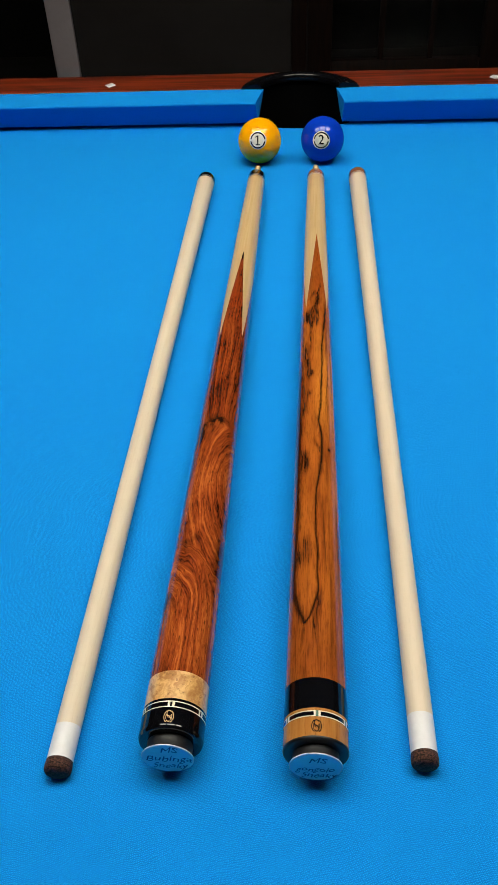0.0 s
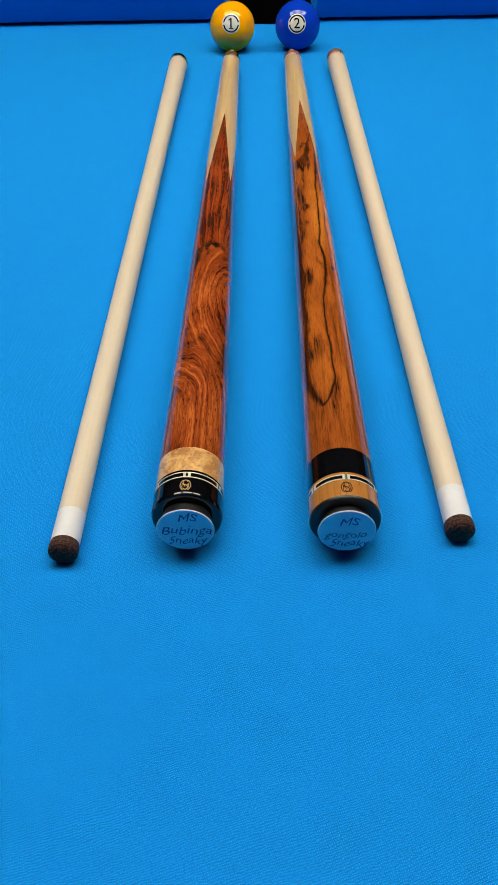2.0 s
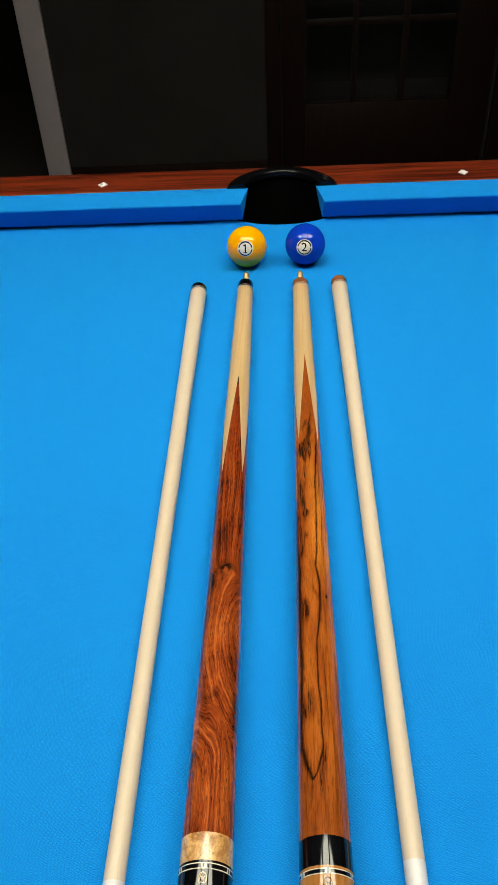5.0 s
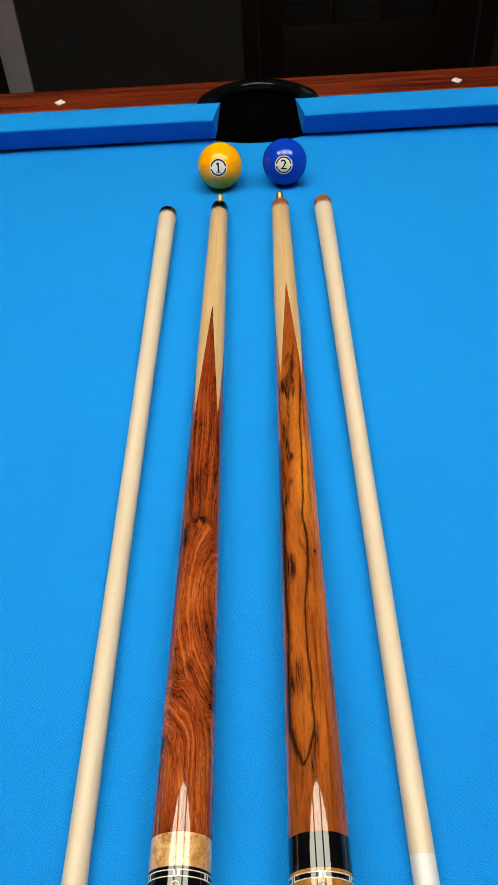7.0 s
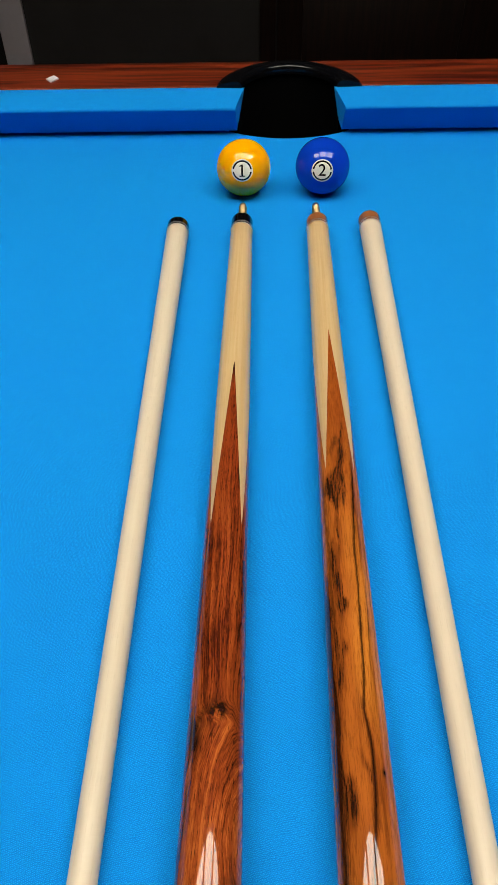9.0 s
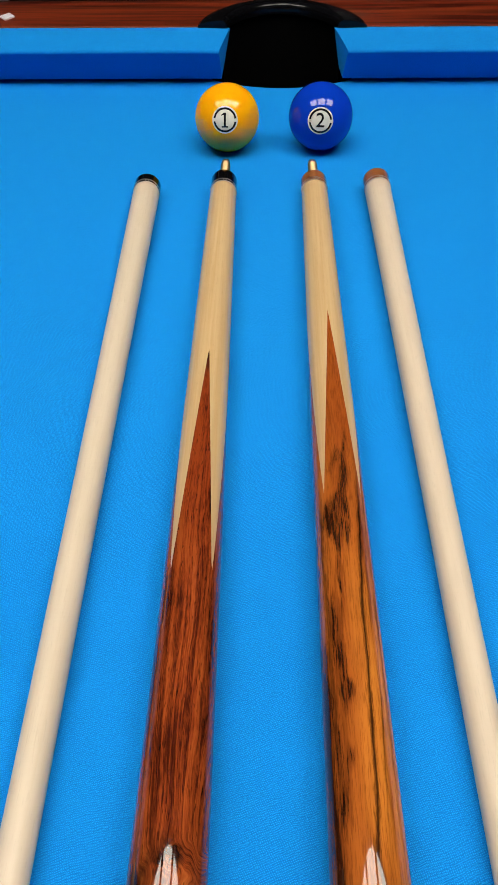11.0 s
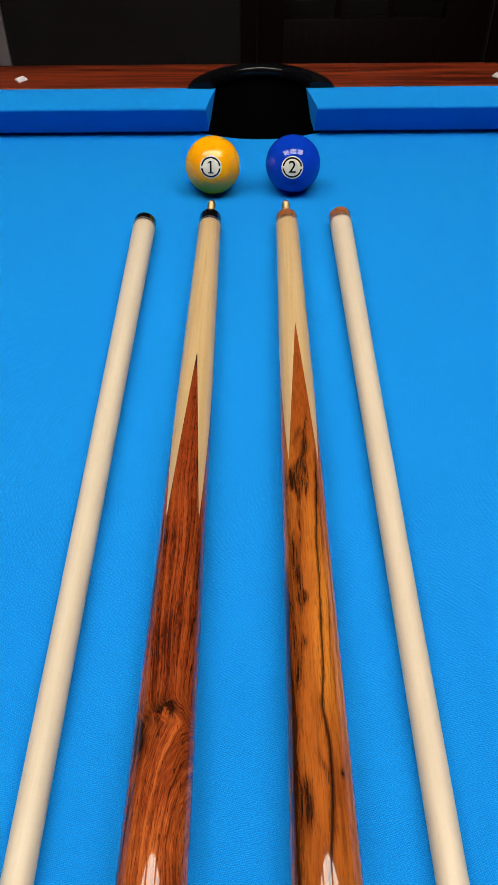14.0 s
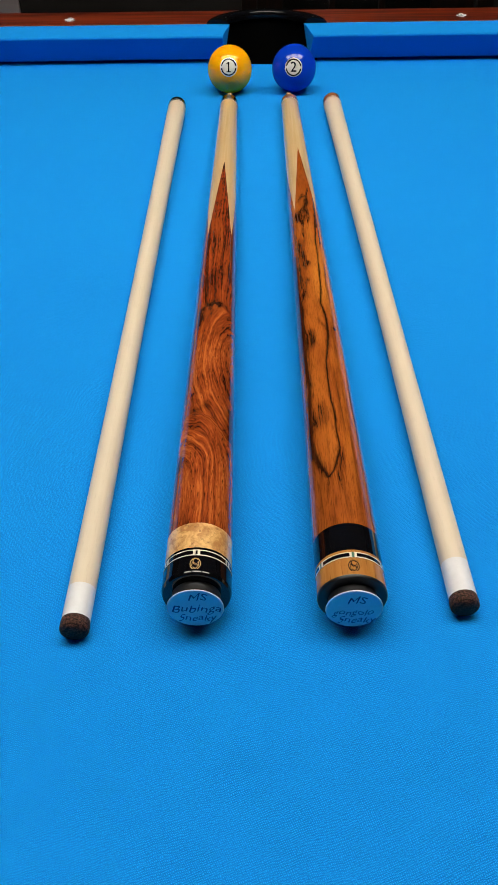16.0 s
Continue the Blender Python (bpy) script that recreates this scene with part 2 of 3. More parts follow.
    strand = n.noise(n.vec(n.mul(xs, 1500), n.mul(y, 62), n.mul(z, 700)), 1, 4, 0.72)
    limit = n.sub(0.68, n.mul(marks, 0.29))
    marks = n.mul(n.step(strand, limit, n.add(limit, 0.15)), n.step(marks, 0.05, 0.45))
    thin = n.add(n.mul(n.bell(xs, n.step(y, 0.25, 0.34, 0.0066, 0.0098), 0.0004), n.bell(y, 0.295, 0.035), 0.7), n.mul(n.bell(xs, n.step(y, 0.10, 0.17, 0.0060, 0.0040), 0.00035), n.bell(y, 0.140, 0.030), 0.6))
    knot = n.mul(n.bell(x, 0.0090, 0.0011), n.bell(y, 0.2195, 0.0022))
    stain = n.mul(n.step(xs, -0.0125, -0.0050, 1.0, 0.0), n.step(y, 0.17, 0.25), n.step(y, 0.38, 0.43, 1.0, 0.0), n.step(n.add(n.mul(streak, 0.6), n.mul(fine, 0.4)), 0.42, 0.60), 0.62)
    dark = n.math("MINIMUM", n.add(n.mul(l1, 0.95), n.mul(l2, 0.95), n.mul(marks, 0.97), thin, knot, stain), 0.95)
    c = n.mix(dark, c, (0.02232, 0.00558, 0.0022))
    n.bump(fine, 0.00004, 0.1)
    return n.out(color=c, rough=0.5, spec=0.0, coat=1.0, coat_rough=0.03)


def maple_material(name, light, dark, gloss, ticks=0.14):
    n = Net(name)
    x, y, z = n.xyz()
    g = n.noise(n.vec(n.mul(x, 420), n.mul(y, 7), n.mul(z, 420)), 1, 4, 0.6)
    big = n.noise(n.stretch(40, 3, 40), 1, 2)
    fleck = n.noise(n.vec(n.mul(x, 1400), n.mul(y, 130), n.mul(z, 1400)), 1, 2)
    f = n.add(n.mul(g, 0.7), n.mul(big, 0.4), -0.05)
    c = n.mix(n.step(f, 0.30, 0.75), light, dark)
    c = n.mix(n.step(fleck, 0.56, 0.72, 0.0, ticks), c, tuple(v * 0.6 for v in dark))
    n.bump(g, 0.00003, 0.15)
    return n.out(color=c, rough=0.42, coat=gloss, coat_rough=0.12 if gloss < 0.6 else 0.03, spec=0.3 if gloss < 0.6 else 0.0)


def burl_material():
    n = Net("lacquered_maple_burl")
    warp = n.noise(n.stretch(160, 160, 160), 1, 3)
    x, y, z = n.xyz()
    v = n.vec(n.add(n.mul(x, 190), n.mul(warp, 3)), n.add(n.mul(y, 95), n.mul(warp, 2)), n.mul(z, 150))
    a = n.noise(v, 1, 4, 0.65)
    c = n.mix(n.step(a, 0.36, 0.66), (0.744, 0.4371, 0.1705), (0.3906, 0.1628, 0.0418))
    eyes = n.noise(n.stretch(420, 420, 420), 1, 2)
    c = n.mix(n.step(eyes, 0.62, 0.72, 0.0, 0.6), c, (0.1488, 0.0465, 0.0132))
    return n.out(color=c, rough=0.35, coat=1.0, coat_rough=0.035)


def rail_material():
    n = Net("red_brown_stained_rail_wood")
    x, y, z = n.xyz()
    warp = n.noise(n.stretch(3, 12, 12), 1, 2)
    g = n.noise(n.vec(n.mul(x, 6), n.add(n.mul(y, 190), n.mul(warp, 7)), n.mul(z, 190)), 1, 4, 0.65)
    band = n.noise(n.vec(n.mul(x, 1.5), n.add(n.mul(y, 60), n.mul(warp, 3)), n.mul(z, 60)), 1, 2)
    c = n.mix(n.step(g, 0.40, 0.60), (0.170, 0.021, 0.007), (0.022, 0.003, 0.002))
    c = n.mix(n.step(band, 0.42, 0.72, 0.0, 0.5), c, (0.28, 0.043, 0.012))
    n.bump(g, 0.00008, 0.2)
    return n.out(color=c, rough=0.4, spec=0.15, coat=0.06, coat_rough=0.15)


def leather_tip_material():
    n = Net("layered_leather_tip")
    x, y, z = n.xyz()
    lay = n.math("SINE", n.mul(y, 6000))
    f = n.add(n.mul(lay, 0.05), n.mul(n.sub(n.noise(n.coord, 900, 4, 0.7), 0.5), 1.6), 0.5)
    n.bump(n.noise(n.coord, 1500, 4), 0.0005, 1.0)
    return n.out(color=n.mix(n.step(f, 0.3, 0.75), (0.009, 0.004, 0.0035), (0.105, 0.042, 0.028)), rough=0.7, spec=0.2)


def door_wood_material():
    n = Net("dark_stained_door_wood")
    g = n.noise(n.stretch(90, 90, 6), 1, 4, 0.6)
    n.bump(g, 0.0004, 0.2)
    return n.out(color=n.mix(n.step(g, 0.3, 0.7), (0.015, 0.0044, 0.0024), (0.0062, 0.0018, 0.0015)), rough=0.6, spec=0.2)


CLOTH = cloth_material()
BUBINGA, GONCALO, BURL = bubinga_material(), goncalo_material(), burl_material()
MAPLE = maple_material("oiled_maple_shaft", (0.620, 0.508, 0.400), (0.585, 0.465, 0.350), 0.1)
FOREARM = maple_material("lacquered_maple_forearm", (0.59, 0.405, 0.215), (0.50, 0.320, 0.150), 1.0)
RAIL, LEATHER, DOOR_WOOD = rail_material(), leather_tip_material(), door_wood_material()
BROWN_CAP = maple_material("lacquered_light_brown_wood", (0.42, 0.175, 0.042), (0.30, 0.108, 0.022), 1.0, 0.75)
BROWN_COLLAR = maple_material("brown_collar_wood", (0.279, 0.09765, 0.033), (0.186, 0.0558, 0.0165), 0.8)
BLACK_GLOSS = plain("polished_black_resin", (0.00279, 0.00279, 0.00385), 0.05)
BLACK_SATIN = plain("satin_black_resin", (0.004, 0.004, 0.005), 0.38)
RUBBER = plain("black_rubber", (0.00651, 0.00651, 0.0088), 0.45, bump=0.00004)
LINER = plain("black_moulded_pocket_liner", (0.00279, 0.00279, 0.00374), 0.17, bump=0.00005, scale=150, spec=0.25)
DEEP = plain("black_pocket_leather", (0.0014, 0.0014, 0.0016), 0.9, bump=0.0002, scale=90, spec=0.02)
FERRULE = plain("white_ferrule", (0.615, 0.590, 0.620), 0.4, grain=0.04, scale=200)
SILVER = plain("nickel_silver_ring", (0.62, 0.56, 0.52), 0.48, metal=1.0)
IVORY = plain("cream_inlay", (0.651, 0.5766, 0.495), 0.35, grain=0.06, coat=1.0, coat_rough=0.04)
GOLD = plain("gold_inlay", (0.465, 0.279, 0.11), 0.35, coat=1.0, coat_rough=0.04)
GREEN = plain("green_inlay", (0.0279, 0.1116, 0.077), 0.35, coat=1.0, coat_rough=0.04)
BRASS = plain("brass_joint_pin", (0.3906, 0.2604, 0.132), 0.42, metal=1.0)
YELLOW_BALL = plain("polished_yellow_resin", (0.95, 0.385, 0.001), 0.04, grain=0.03, scale=20, spec=0.4, sub=0.3)
BLUE_BALL = plain("polished_blue_resin", (0.00279, 0.03813, 0.462), 0.04, grain=0.05, scale=20, spec=0.4)
YELLOW_BALL.node_tree.nodes["Principled BSDF"].inputs["Subsurface Radius"].default_value = (1.0, 0.6, 0.05)
YELLOW_BALL.node_tree.nodes["Principled BSDF"].inputs["Subsurface Scale"].default_value = 0.012
SPOT = plain("cream_ball_spot", (0.6696, 0.6324, 0.55), 0.05, grain=0.04, scale=300)
INK = plain("black_print", (0.00558, 0.00558, 0.0066), 0.08)
PEN = plain("dark_blue_pen_ink", (0.03255, 0.0465, 0.187), 0.6)
PAPER = plain("white_paper_sticker", (0.82, 0.83, 0.92), 0.45, grain=0.03, scale=300)
PEARL = plain("pearl_rail_sight", (0.744, 0.7068, 0.77), 0.25, grain=0.08, scale=400)
WALL_PAINT = plain("dark_taupe_wall_paint", (0.0180, 0.0140, 0.0150), 0.9, grain=0.08, scale=3, bump=0.0006)
WHITE_TRIM = plain("white_trim_paint", (0.470, 0.410, 0.450), 0.5, grain=0.05, scale=8)
CEILING_TILE = plain("grey_ceiling_tile", (0.1302, 0.1302, 0.154), 0.9, grain=0.1, scale=40, bump=0.002)
CARPET = plain("dark_brown_carpet", (0.03255, 0.02418, 0.022), 0.95, grain=0.3, scale=120, bump=0.004)
# darkness put into the colour, for the backdrops beyond the north wall
NIGHT = plain("darkness_backdrop_black", (0.0028, 0.0026, 0.0036), 0.95)
LAMP_FRAME = plain("white_lamp_frame", (0.6975, 0.6975, 0.814), 0.5, grain=0.03)


def glowing(name, color, power):
    n = Net(name)
    return n.out(color=(0.8, 0.8, 0.8), glow=color, glow_power=power)


DIFFUSER = glowing("lit_led_diffuser", (1.0, 0.97, 0.80), LAMP)
glass = Net("door_glass")
GLASS = glass.out(color=(0.9, 0.95, 0.95), rough=0.02, glass=1.0, ior=1.45)


# ---- mesh helpers ----
def part(name, bm, material, parent=None, label="", smooth=True, sharp=0.6):
    """Links a bmesh as one mesh object, under a thing or a part."""
    bmesh.ops.recalc_face_normals(bm, faces=bm.faces)
    me = bpy.data.meshes.new(name)
    for f in bm.faces:
        f.smooth = smooth
    if smooth:
        for e in bm.edges:
            if len(e.link_faces) == 2 and e.calc_face_angle(0) > sharp:
                e.smooth = False
    bm.to_mesh(me)
    bm.free()
    me.materials.append(material)
    ob = new(name, me)
    if parent is not None:
        ob.parent = parent
    if label:
        ob["label"] = label
    return ob


def empty(name, m, label, category, group=""):
    ob = new(name)
    ob.empty_display_size = 0.02
    ob.matrix_basis = m
    return tagged(ob, label, category, group)


def lathe(profile, seg=64, close=True):
    """A turned body along the local y axis; profile: rows of (y, radius)."""
    bm = bmesh.new()
    rings = []
    for y, r in profile:
        if r < 1e-6:
            rings.append([bm.verts.new((0, y, 0))])
        else:
            rings.append([bm.verts.new((r * math.sin(2 * math.pi * i / seg), y, r * math.cos(2 * math.pi * i / seg))) for i in range(seg)])
    for a, b in zip(rings, rings[1:]):
        for i in range(seg):
            j = (i + 1) % seg
            if len(a) == 1 and len(b) == 1:
                continue
            if len(a) == 1:
                bm.faces.new((a[0], b[j], b[i]))
            elif len(b) == 1:
                bm.faces.new((a[i], a[j], b[0]))
            else:
                bm.faces.new((a[i], a[j], b[j], b[i]))
    if close:
        for ring in (rings[0], rings[-1]):
            if len(ring) > 1:
                bm.faces.new(ring)
    return bm


def box(lo, hi, bevel=0.0, seg=2):
    bm = bmesh.new()
    bmesh.ops.create_cube(bm, size=1)
    for v in bm.verts:
        v.co = Vector([lo[i] + (v.co[i] + 0.5) * (hi[i] - lo[i]) for i in range(3)])
    if bevel:
        bmesh.ops.bevel(bm, geom=list(bm.edges), offset=bevel, segments=seg, affect="EDGES", profile=0.5)
    return bm


def slab(outline, z0, z1):
    """An upright prism over a flat outline of (x, y)."""
    bm = bmesh.new()
    top = [bm.verts.new((x, y, z1)) for x, y in outline]
    low = [bm.verts.new((x, y, z0)) for x, y in outline]
    bm.faces.new(top)
    bm.faces.new(low[::-1])
    for i in range(len(top)):
        j = (i + 1) % len(top)
        bm.faces.new((top[i], low[i], low[j], top[j]))
    return bm


def text_mesh(body, size, shear=0.0, thick=0.0):
    """Letters as a flat bmesh in the xy plane, centred."""
    cu = bpy.data.curves.new("letters", "FONT")
    cu.body, cu.size, cu.shear, cu.offset = body, size, shear, thick
    cu.align_x, cu.align_y = "CENTER", "CENTER"
    cu.resolution_u = 3
    ob = new("letters", cu)
    bpy.context.view_layer.update()
    me = bpy.data.meshes.new_from_object(ob.evaluated_get(bpy.context.evaluated_depsgraph_get()))
    bpy.data.objects.remove(ob)
    bpy.data.curves.remove(cu)
    bm = bmesh.new()
    bm.from_mesh(me)
    bpy.data.meshes.remove(me)
    return bm


def arc_strip(bm, r0, r1, a0, a1, n=24, cx=0.0, cy=0.0):
    """Adds a flat curved bar between two radii and angles (degrees)."""
    rows = []
    for i in range(n + 1):
        a = radians(a0 + (a1 - a0) * i / n)
        rows.append((bm.verts.new((cx + r0 * math.cos(a), cy + r0 * math.sin(a), 0)), bm.verts.new((cx + r1 * math.cos(a), cy + r1 * math.sin(a), 0))))
    for (a, b), (c, d) in zip(rows, rows[1:]):
        bm.faces.new((a, b, d, c))


def on_sphere(bm, radius, m):
    """Bends a flat bmesh in xy on to a sphere about the origin, its middle at +z, then turns it by m."""
    for v in bm.verts:
        q = Vector((v.co.x, v.co.y, math.sqrt(max(1e-9, radius ** 2 - v.co.x ** 2 - v.co.y ** 2))))
        v.co = m @ (q.normalized() * radius)
    return bm


def on_cue(bm, y0, radius):
    """Bends a flat bmesh in xy round a cue: x round the girth, y along the cue, its middle on top at y0."""
    for v in bm.verts:
        a = v.co.x / radius
        v.co = Vector((radius * math.sin(a), y0 + v.co.y, radius * math.cos(a)))
    return bm


# ---- the room ----
FLOOR, CEIL, BACK, FRONT, WEST, EAST = -0.76, 1.50, 3.40, -2.60, -3.20, 3.60
T = 0.12


def wall(name, lo, hi, label="dark taupe painted wall in a dim room", material=WALL_PAINT):
    ob = part(name, box(lo, hi), material, None, label, smooth=False)
    return tagged(ob, kind="structure", category="wall")


floor = tagged(part("floor", box((WEST - T, FRONT - T, FLOOR - 0.1), (EAST + T, BACK + 1.6, FLOOR)), CARPET, None, "dark brown carpet floor under the pool table", False), kind="structure", category="floor")
ceiling = tagged(part("ceiling", box((WEST - T, FRONT - T, CEIL), (EAST + T, BACK + 1.6, CEIL + 0.1)), CEILING_TILE, None, "grey ceiling over the pool room", False), kind="structure", category="ceiling")
wall("wall_south", (WEST, FRONT - T, FLOOR), (EAST, FRONT, CEIL))
wall("wall_west", (WEST - T, FRONT - T, FLOOR), (WEST, BACK + 1.6, CEIL))
wall("wall_east", (EAST, FRONT - T, FLOOR), (EAST + T, BACK + 1.6, CEIL))
# the north wall has an open doorway and a glazed door in it
OPEN_L, OPEN_R, OPEN_TOP = -1.85, -0.945, 1.28
DOOR_L, DOOR_R, DOOR_TOP = 0.095, 0.955, 1.27
wall("wall_north_1", (WEST, BACK, FLOOR), (OPEN_L, BACK + T, CEIL))
wall("wall_north_2", (OPEN_R, BACK, FLOOR), (DOOR_L, BACK + T, CEIL))
wall("wall_north_3", (DOOR_R, BACK, FLOOR), (EAST, BACK + T, CEIL))
wall("wall_north_4", (OPEN_L, BACK, OPEN_TOP), (OPEN_R, BACK + T, CEIL))
wall("wall_north_5", (DOOR_L, BACK, DOOR_TOP), (DOOR_R, BACK + T, CEIL))
# added backdrops behind the doorway and the glazed door; their near-black colour stands for darkness
wall("wall_hall_1", (WEST, BACK + 1.6, FLOOR), (EAST, BACK + 1.6 + T, CEIL), "added backdrop wall beyond the doorway, near-black in place of darkness", NIGHT)
wall("wall_hall_2", (-0.50, BACK + T, FLOOR), (-0.40, BACK + 1.6, CEIL), "added unseen divider between the hall and the outside, near-black in place of darkness", NIGHT)


def trim(name, lo, hi, material, label, bevel=0.006):
    return tagged(part(name, box(lo, hi, bevel), material, None, label), kind="structure", category="trim")


trim("trim_doorway_east", (-0.940, BACK - 0.022, FLOOR), (-0.840, BACK - 0.0, OPEN_TOP + 0.09), WHITE_TRIM, "white painted casing beside an open dark doorway")
trim("trim_doorway_west", (-1.945, BACK - 0.022, FLOOR), (-1.845, BACK - 0.0, OPEN_TOP + 0.09), WHITE_TRIM, "white painted casing beside an open dark doorway")
trim("trim_doorway_head", (-1.843, BACK - 0.022, OPEN_TOP - 0.005), (-0.942, BACK - 0.0, OPEN_TOP + 0.09), WHITE_TRIM, "white painted head casing over a dark doorway")
trim("trim_door_west", (0.030, BACK - 0.024, FLOOR), (0.090, BACK, DOOR_TOP + 0.07), DOOR_WOOD, "dark stained wooden casing beside a glazed door")
trim("trim_door_east", (0.960, BACK - 0.024, FLOOR), (1.022, BACK, DOOR_TOP + 0.07), DOOR_WOOD, "dark stained wooden casing beside a glazed door")
trim("trim_door_head", (0.093, BACK - 0.024, DOOR_TOP + 0.003), (0.957, BACK, DOOR_TOP + 0.07), DOOR_WOOD, "dark stained wooden head casing over a glazed door")
trim("baseboard_1", (-0.837, BACK - 0.016, FLOOR), (0.027, BACK, FLOOR + 0.10), DOOR_WOOD, "dark stained baseboard along the wall", 0.004)
trim("baseboard_2", (1.025, BACK - 0.016, FLOOR), (EAST, BACK, FLOOR + 0.10), DOOR_WOOD, "dark stained baseboard along the wall", 0.004)
trim("baseboard_3", (WEST, BACK - 0.016, FLOOR), (-1.948, BACK, FLOOR + 0.10), DOOR_WOOD, "dark stained baseboard along the wall", 0.004)


def glazed_door():
    door = empty("door_1", pose(0, BACK + 0.03, FLOOR), "closed dark wooden door with fifteen small glass panes", "door")
    door["kind"] = "structure"
    h = DOOR_TOP - FLOOR
    lo, hi = 0.192, 0.790
    part("stile", box((DOOR_L, 0, 0.004), (lo, 0.045, h - 0.004), 0.003), DOOR_WOOD, door)
    part("stile", box((hi, 0, 0.004), (DOOR_R, 0.045, h - 0.004), 0.003), DOOR_WOOD, door)
    part("bottom_rail", box((lo, 0.001, 0.004), (hi, 0.044, 0.315), 0.003), DOOR_WOOD, door)
    part("top_rail", box((lo, 0.001, 1.825), (hi, 0.044, h - 0.004), 0.003), DOOR_WOOD, door)
    pw, ph = (hi - lo) / 3, (1.825 - 0.315) / 5
    for i in (1, 2):
        part("muntin", box((lo + i * pw - 0.011, 0.004, 0.315), (lo + i * pw + 0.011, 0.040, 1.825), 0.003), DOOR_WOOD, door)
    for j in range(1, 5):
        part("muntin", box((lo, 0.006, 0.315 + j * ph - 0.011), (hi, 0.038, 0.315 + j * ph + 0.011), 0.003), DOOR_WOOD, door)
    for i in range(3):
        for j in range(5):
            p = part("pane", box((lo + i * pw + 0.009, 0.020, 0.315 + j * ph + 0.009), (lo + (i + 1) * pw - 0.009, 0.024, 0.315 + (j + 1) * ph - 0.009)), GLASS, door, "", False)
            p.visible_shadow = False
    knob = part("door_handle", lathe([(-0.060, 0.0), (-0.058, 0.016), (-0.048, 0.025), (-0.036, 0.024), (-0.028, 0.012), (-0.006, 0.011), (-0.004, 0.028), (0.002, 0.028)], 24), BRASS, door, "round brass knob")
    knob.location = (0.905, 0.0, 0.95)


glazed_door()


# ---- ceiling lights: three square panels in a row over the table ----
def ceiling_light(x, y):
    lamp = empty("ceiling_light", pose(x, y, 1.44), "square white LED panel light, switched on, under the ceiling", "ceiling light", "lights over the pool table")
    frame_ = bmesh.new()
    for lo, hi in (((-0.325, -0.325, 0), (0.325, -0.305, 0.06)), ((-0.325, 0.305, 0), (0.325, 0.325, 0.06)), ((-0.325, -0.305, 0), (-0.305, 0.305, 0.06)), ((0.305, -0.305, 0), (0.325, 0.305, 0.06))):
        b = box(lo, hi)
        me = bpy.data.meshes.new("tmp")
        b.to_mesh(me)
        b.free()
        frame_.from_mesh(me)
        bpy.data.meshes.remove(me)
    part("frame", frame_, LAMP_FRAME, lamp, "", False)
    part("diffuser", box((-0.305, -0.305, 0.004), (0.305, 0.305, 0.010)), DIFFUSER, lamp, "glowing white diffuser", False)
    return lamp


LIGHTS = ceiling_light(0.04, 0.605)
copy_thing(LIGHTS, pose(0.04 - 0.74, 0.605, 1.44))
copy_thing(LIGHTS, pose(0.04 + 0.74, 0.605, 1.44))


# ---- pool table ----
PX, NOSE = 0.055, 1.2085           # middle of the side pockets; nose line of the far cushions
HALF_L, HALF_W = 1.168, 0.584      # half length and half width of the playing field
CY = NOSE - HALF_W
CUSH = 0.049                       # depth of a cushion from nose to rail
RAIL_W = 0.085                     # width of the wooden rail top
table = empty("pool_table", pose(PX, CY, FLOOR), "pool table with blue cloth, red-brown wooden rails and black pockets", "pool table")
UP = -FLOOR                        # the cloth's height above the floor


def table_part(name, bm, material, parent=None, label="", **kw):
    return part(name, bm, material, parent or table, label, **kw)


def bed():
    """The cloth-covered bed with six pocket cut-outs."""
    ex, ey = HALF_L + CUSH + 0.002, HALF_W + CUSH + 0.002
    pts = []

    def side(sign):
        r, sag = 0.1325, 0.0055
        cy = HALF_W + sag + r
        out = [(-0.078, ey)]
        for i in range(25):
            x = -0.074 + 0.148 * i / 24
            out.append((x, cy - math.sqrt(r * r - x * x)))
        out.append((0.078, ey))
        return [(sign * x, sign * y) for x, y in out]

    def corner(sx, sy, flip):
        cx, cy, r = HALF_L + 0.030, HALF_W + 0.030, 0.068
        out = [(HALF_L - 0.045, ey)]
        for i in range(17):
            a = radians(175 + 100 * i / 16)
            out.append((cx + r * math.cos(a), cy + r * math.sin(a)))
        out.append((ex, HALF_W - 0.045))
        out = [(sx * x, sy * y) for x, y in out]
        return out[::-1] if flip else out

    pts += side(1) + corner(1, 1, False) + corner(1, -1, True) + side(-1) + corner(-1, -1, False) + corner(-1, 1, True)
    return table_part("cloth", slab([(x, y) for x, y in pts], UP - 0.030, UP), CLOTH, label="vivid blue woven cloth stretched over the bed", smooth=False)


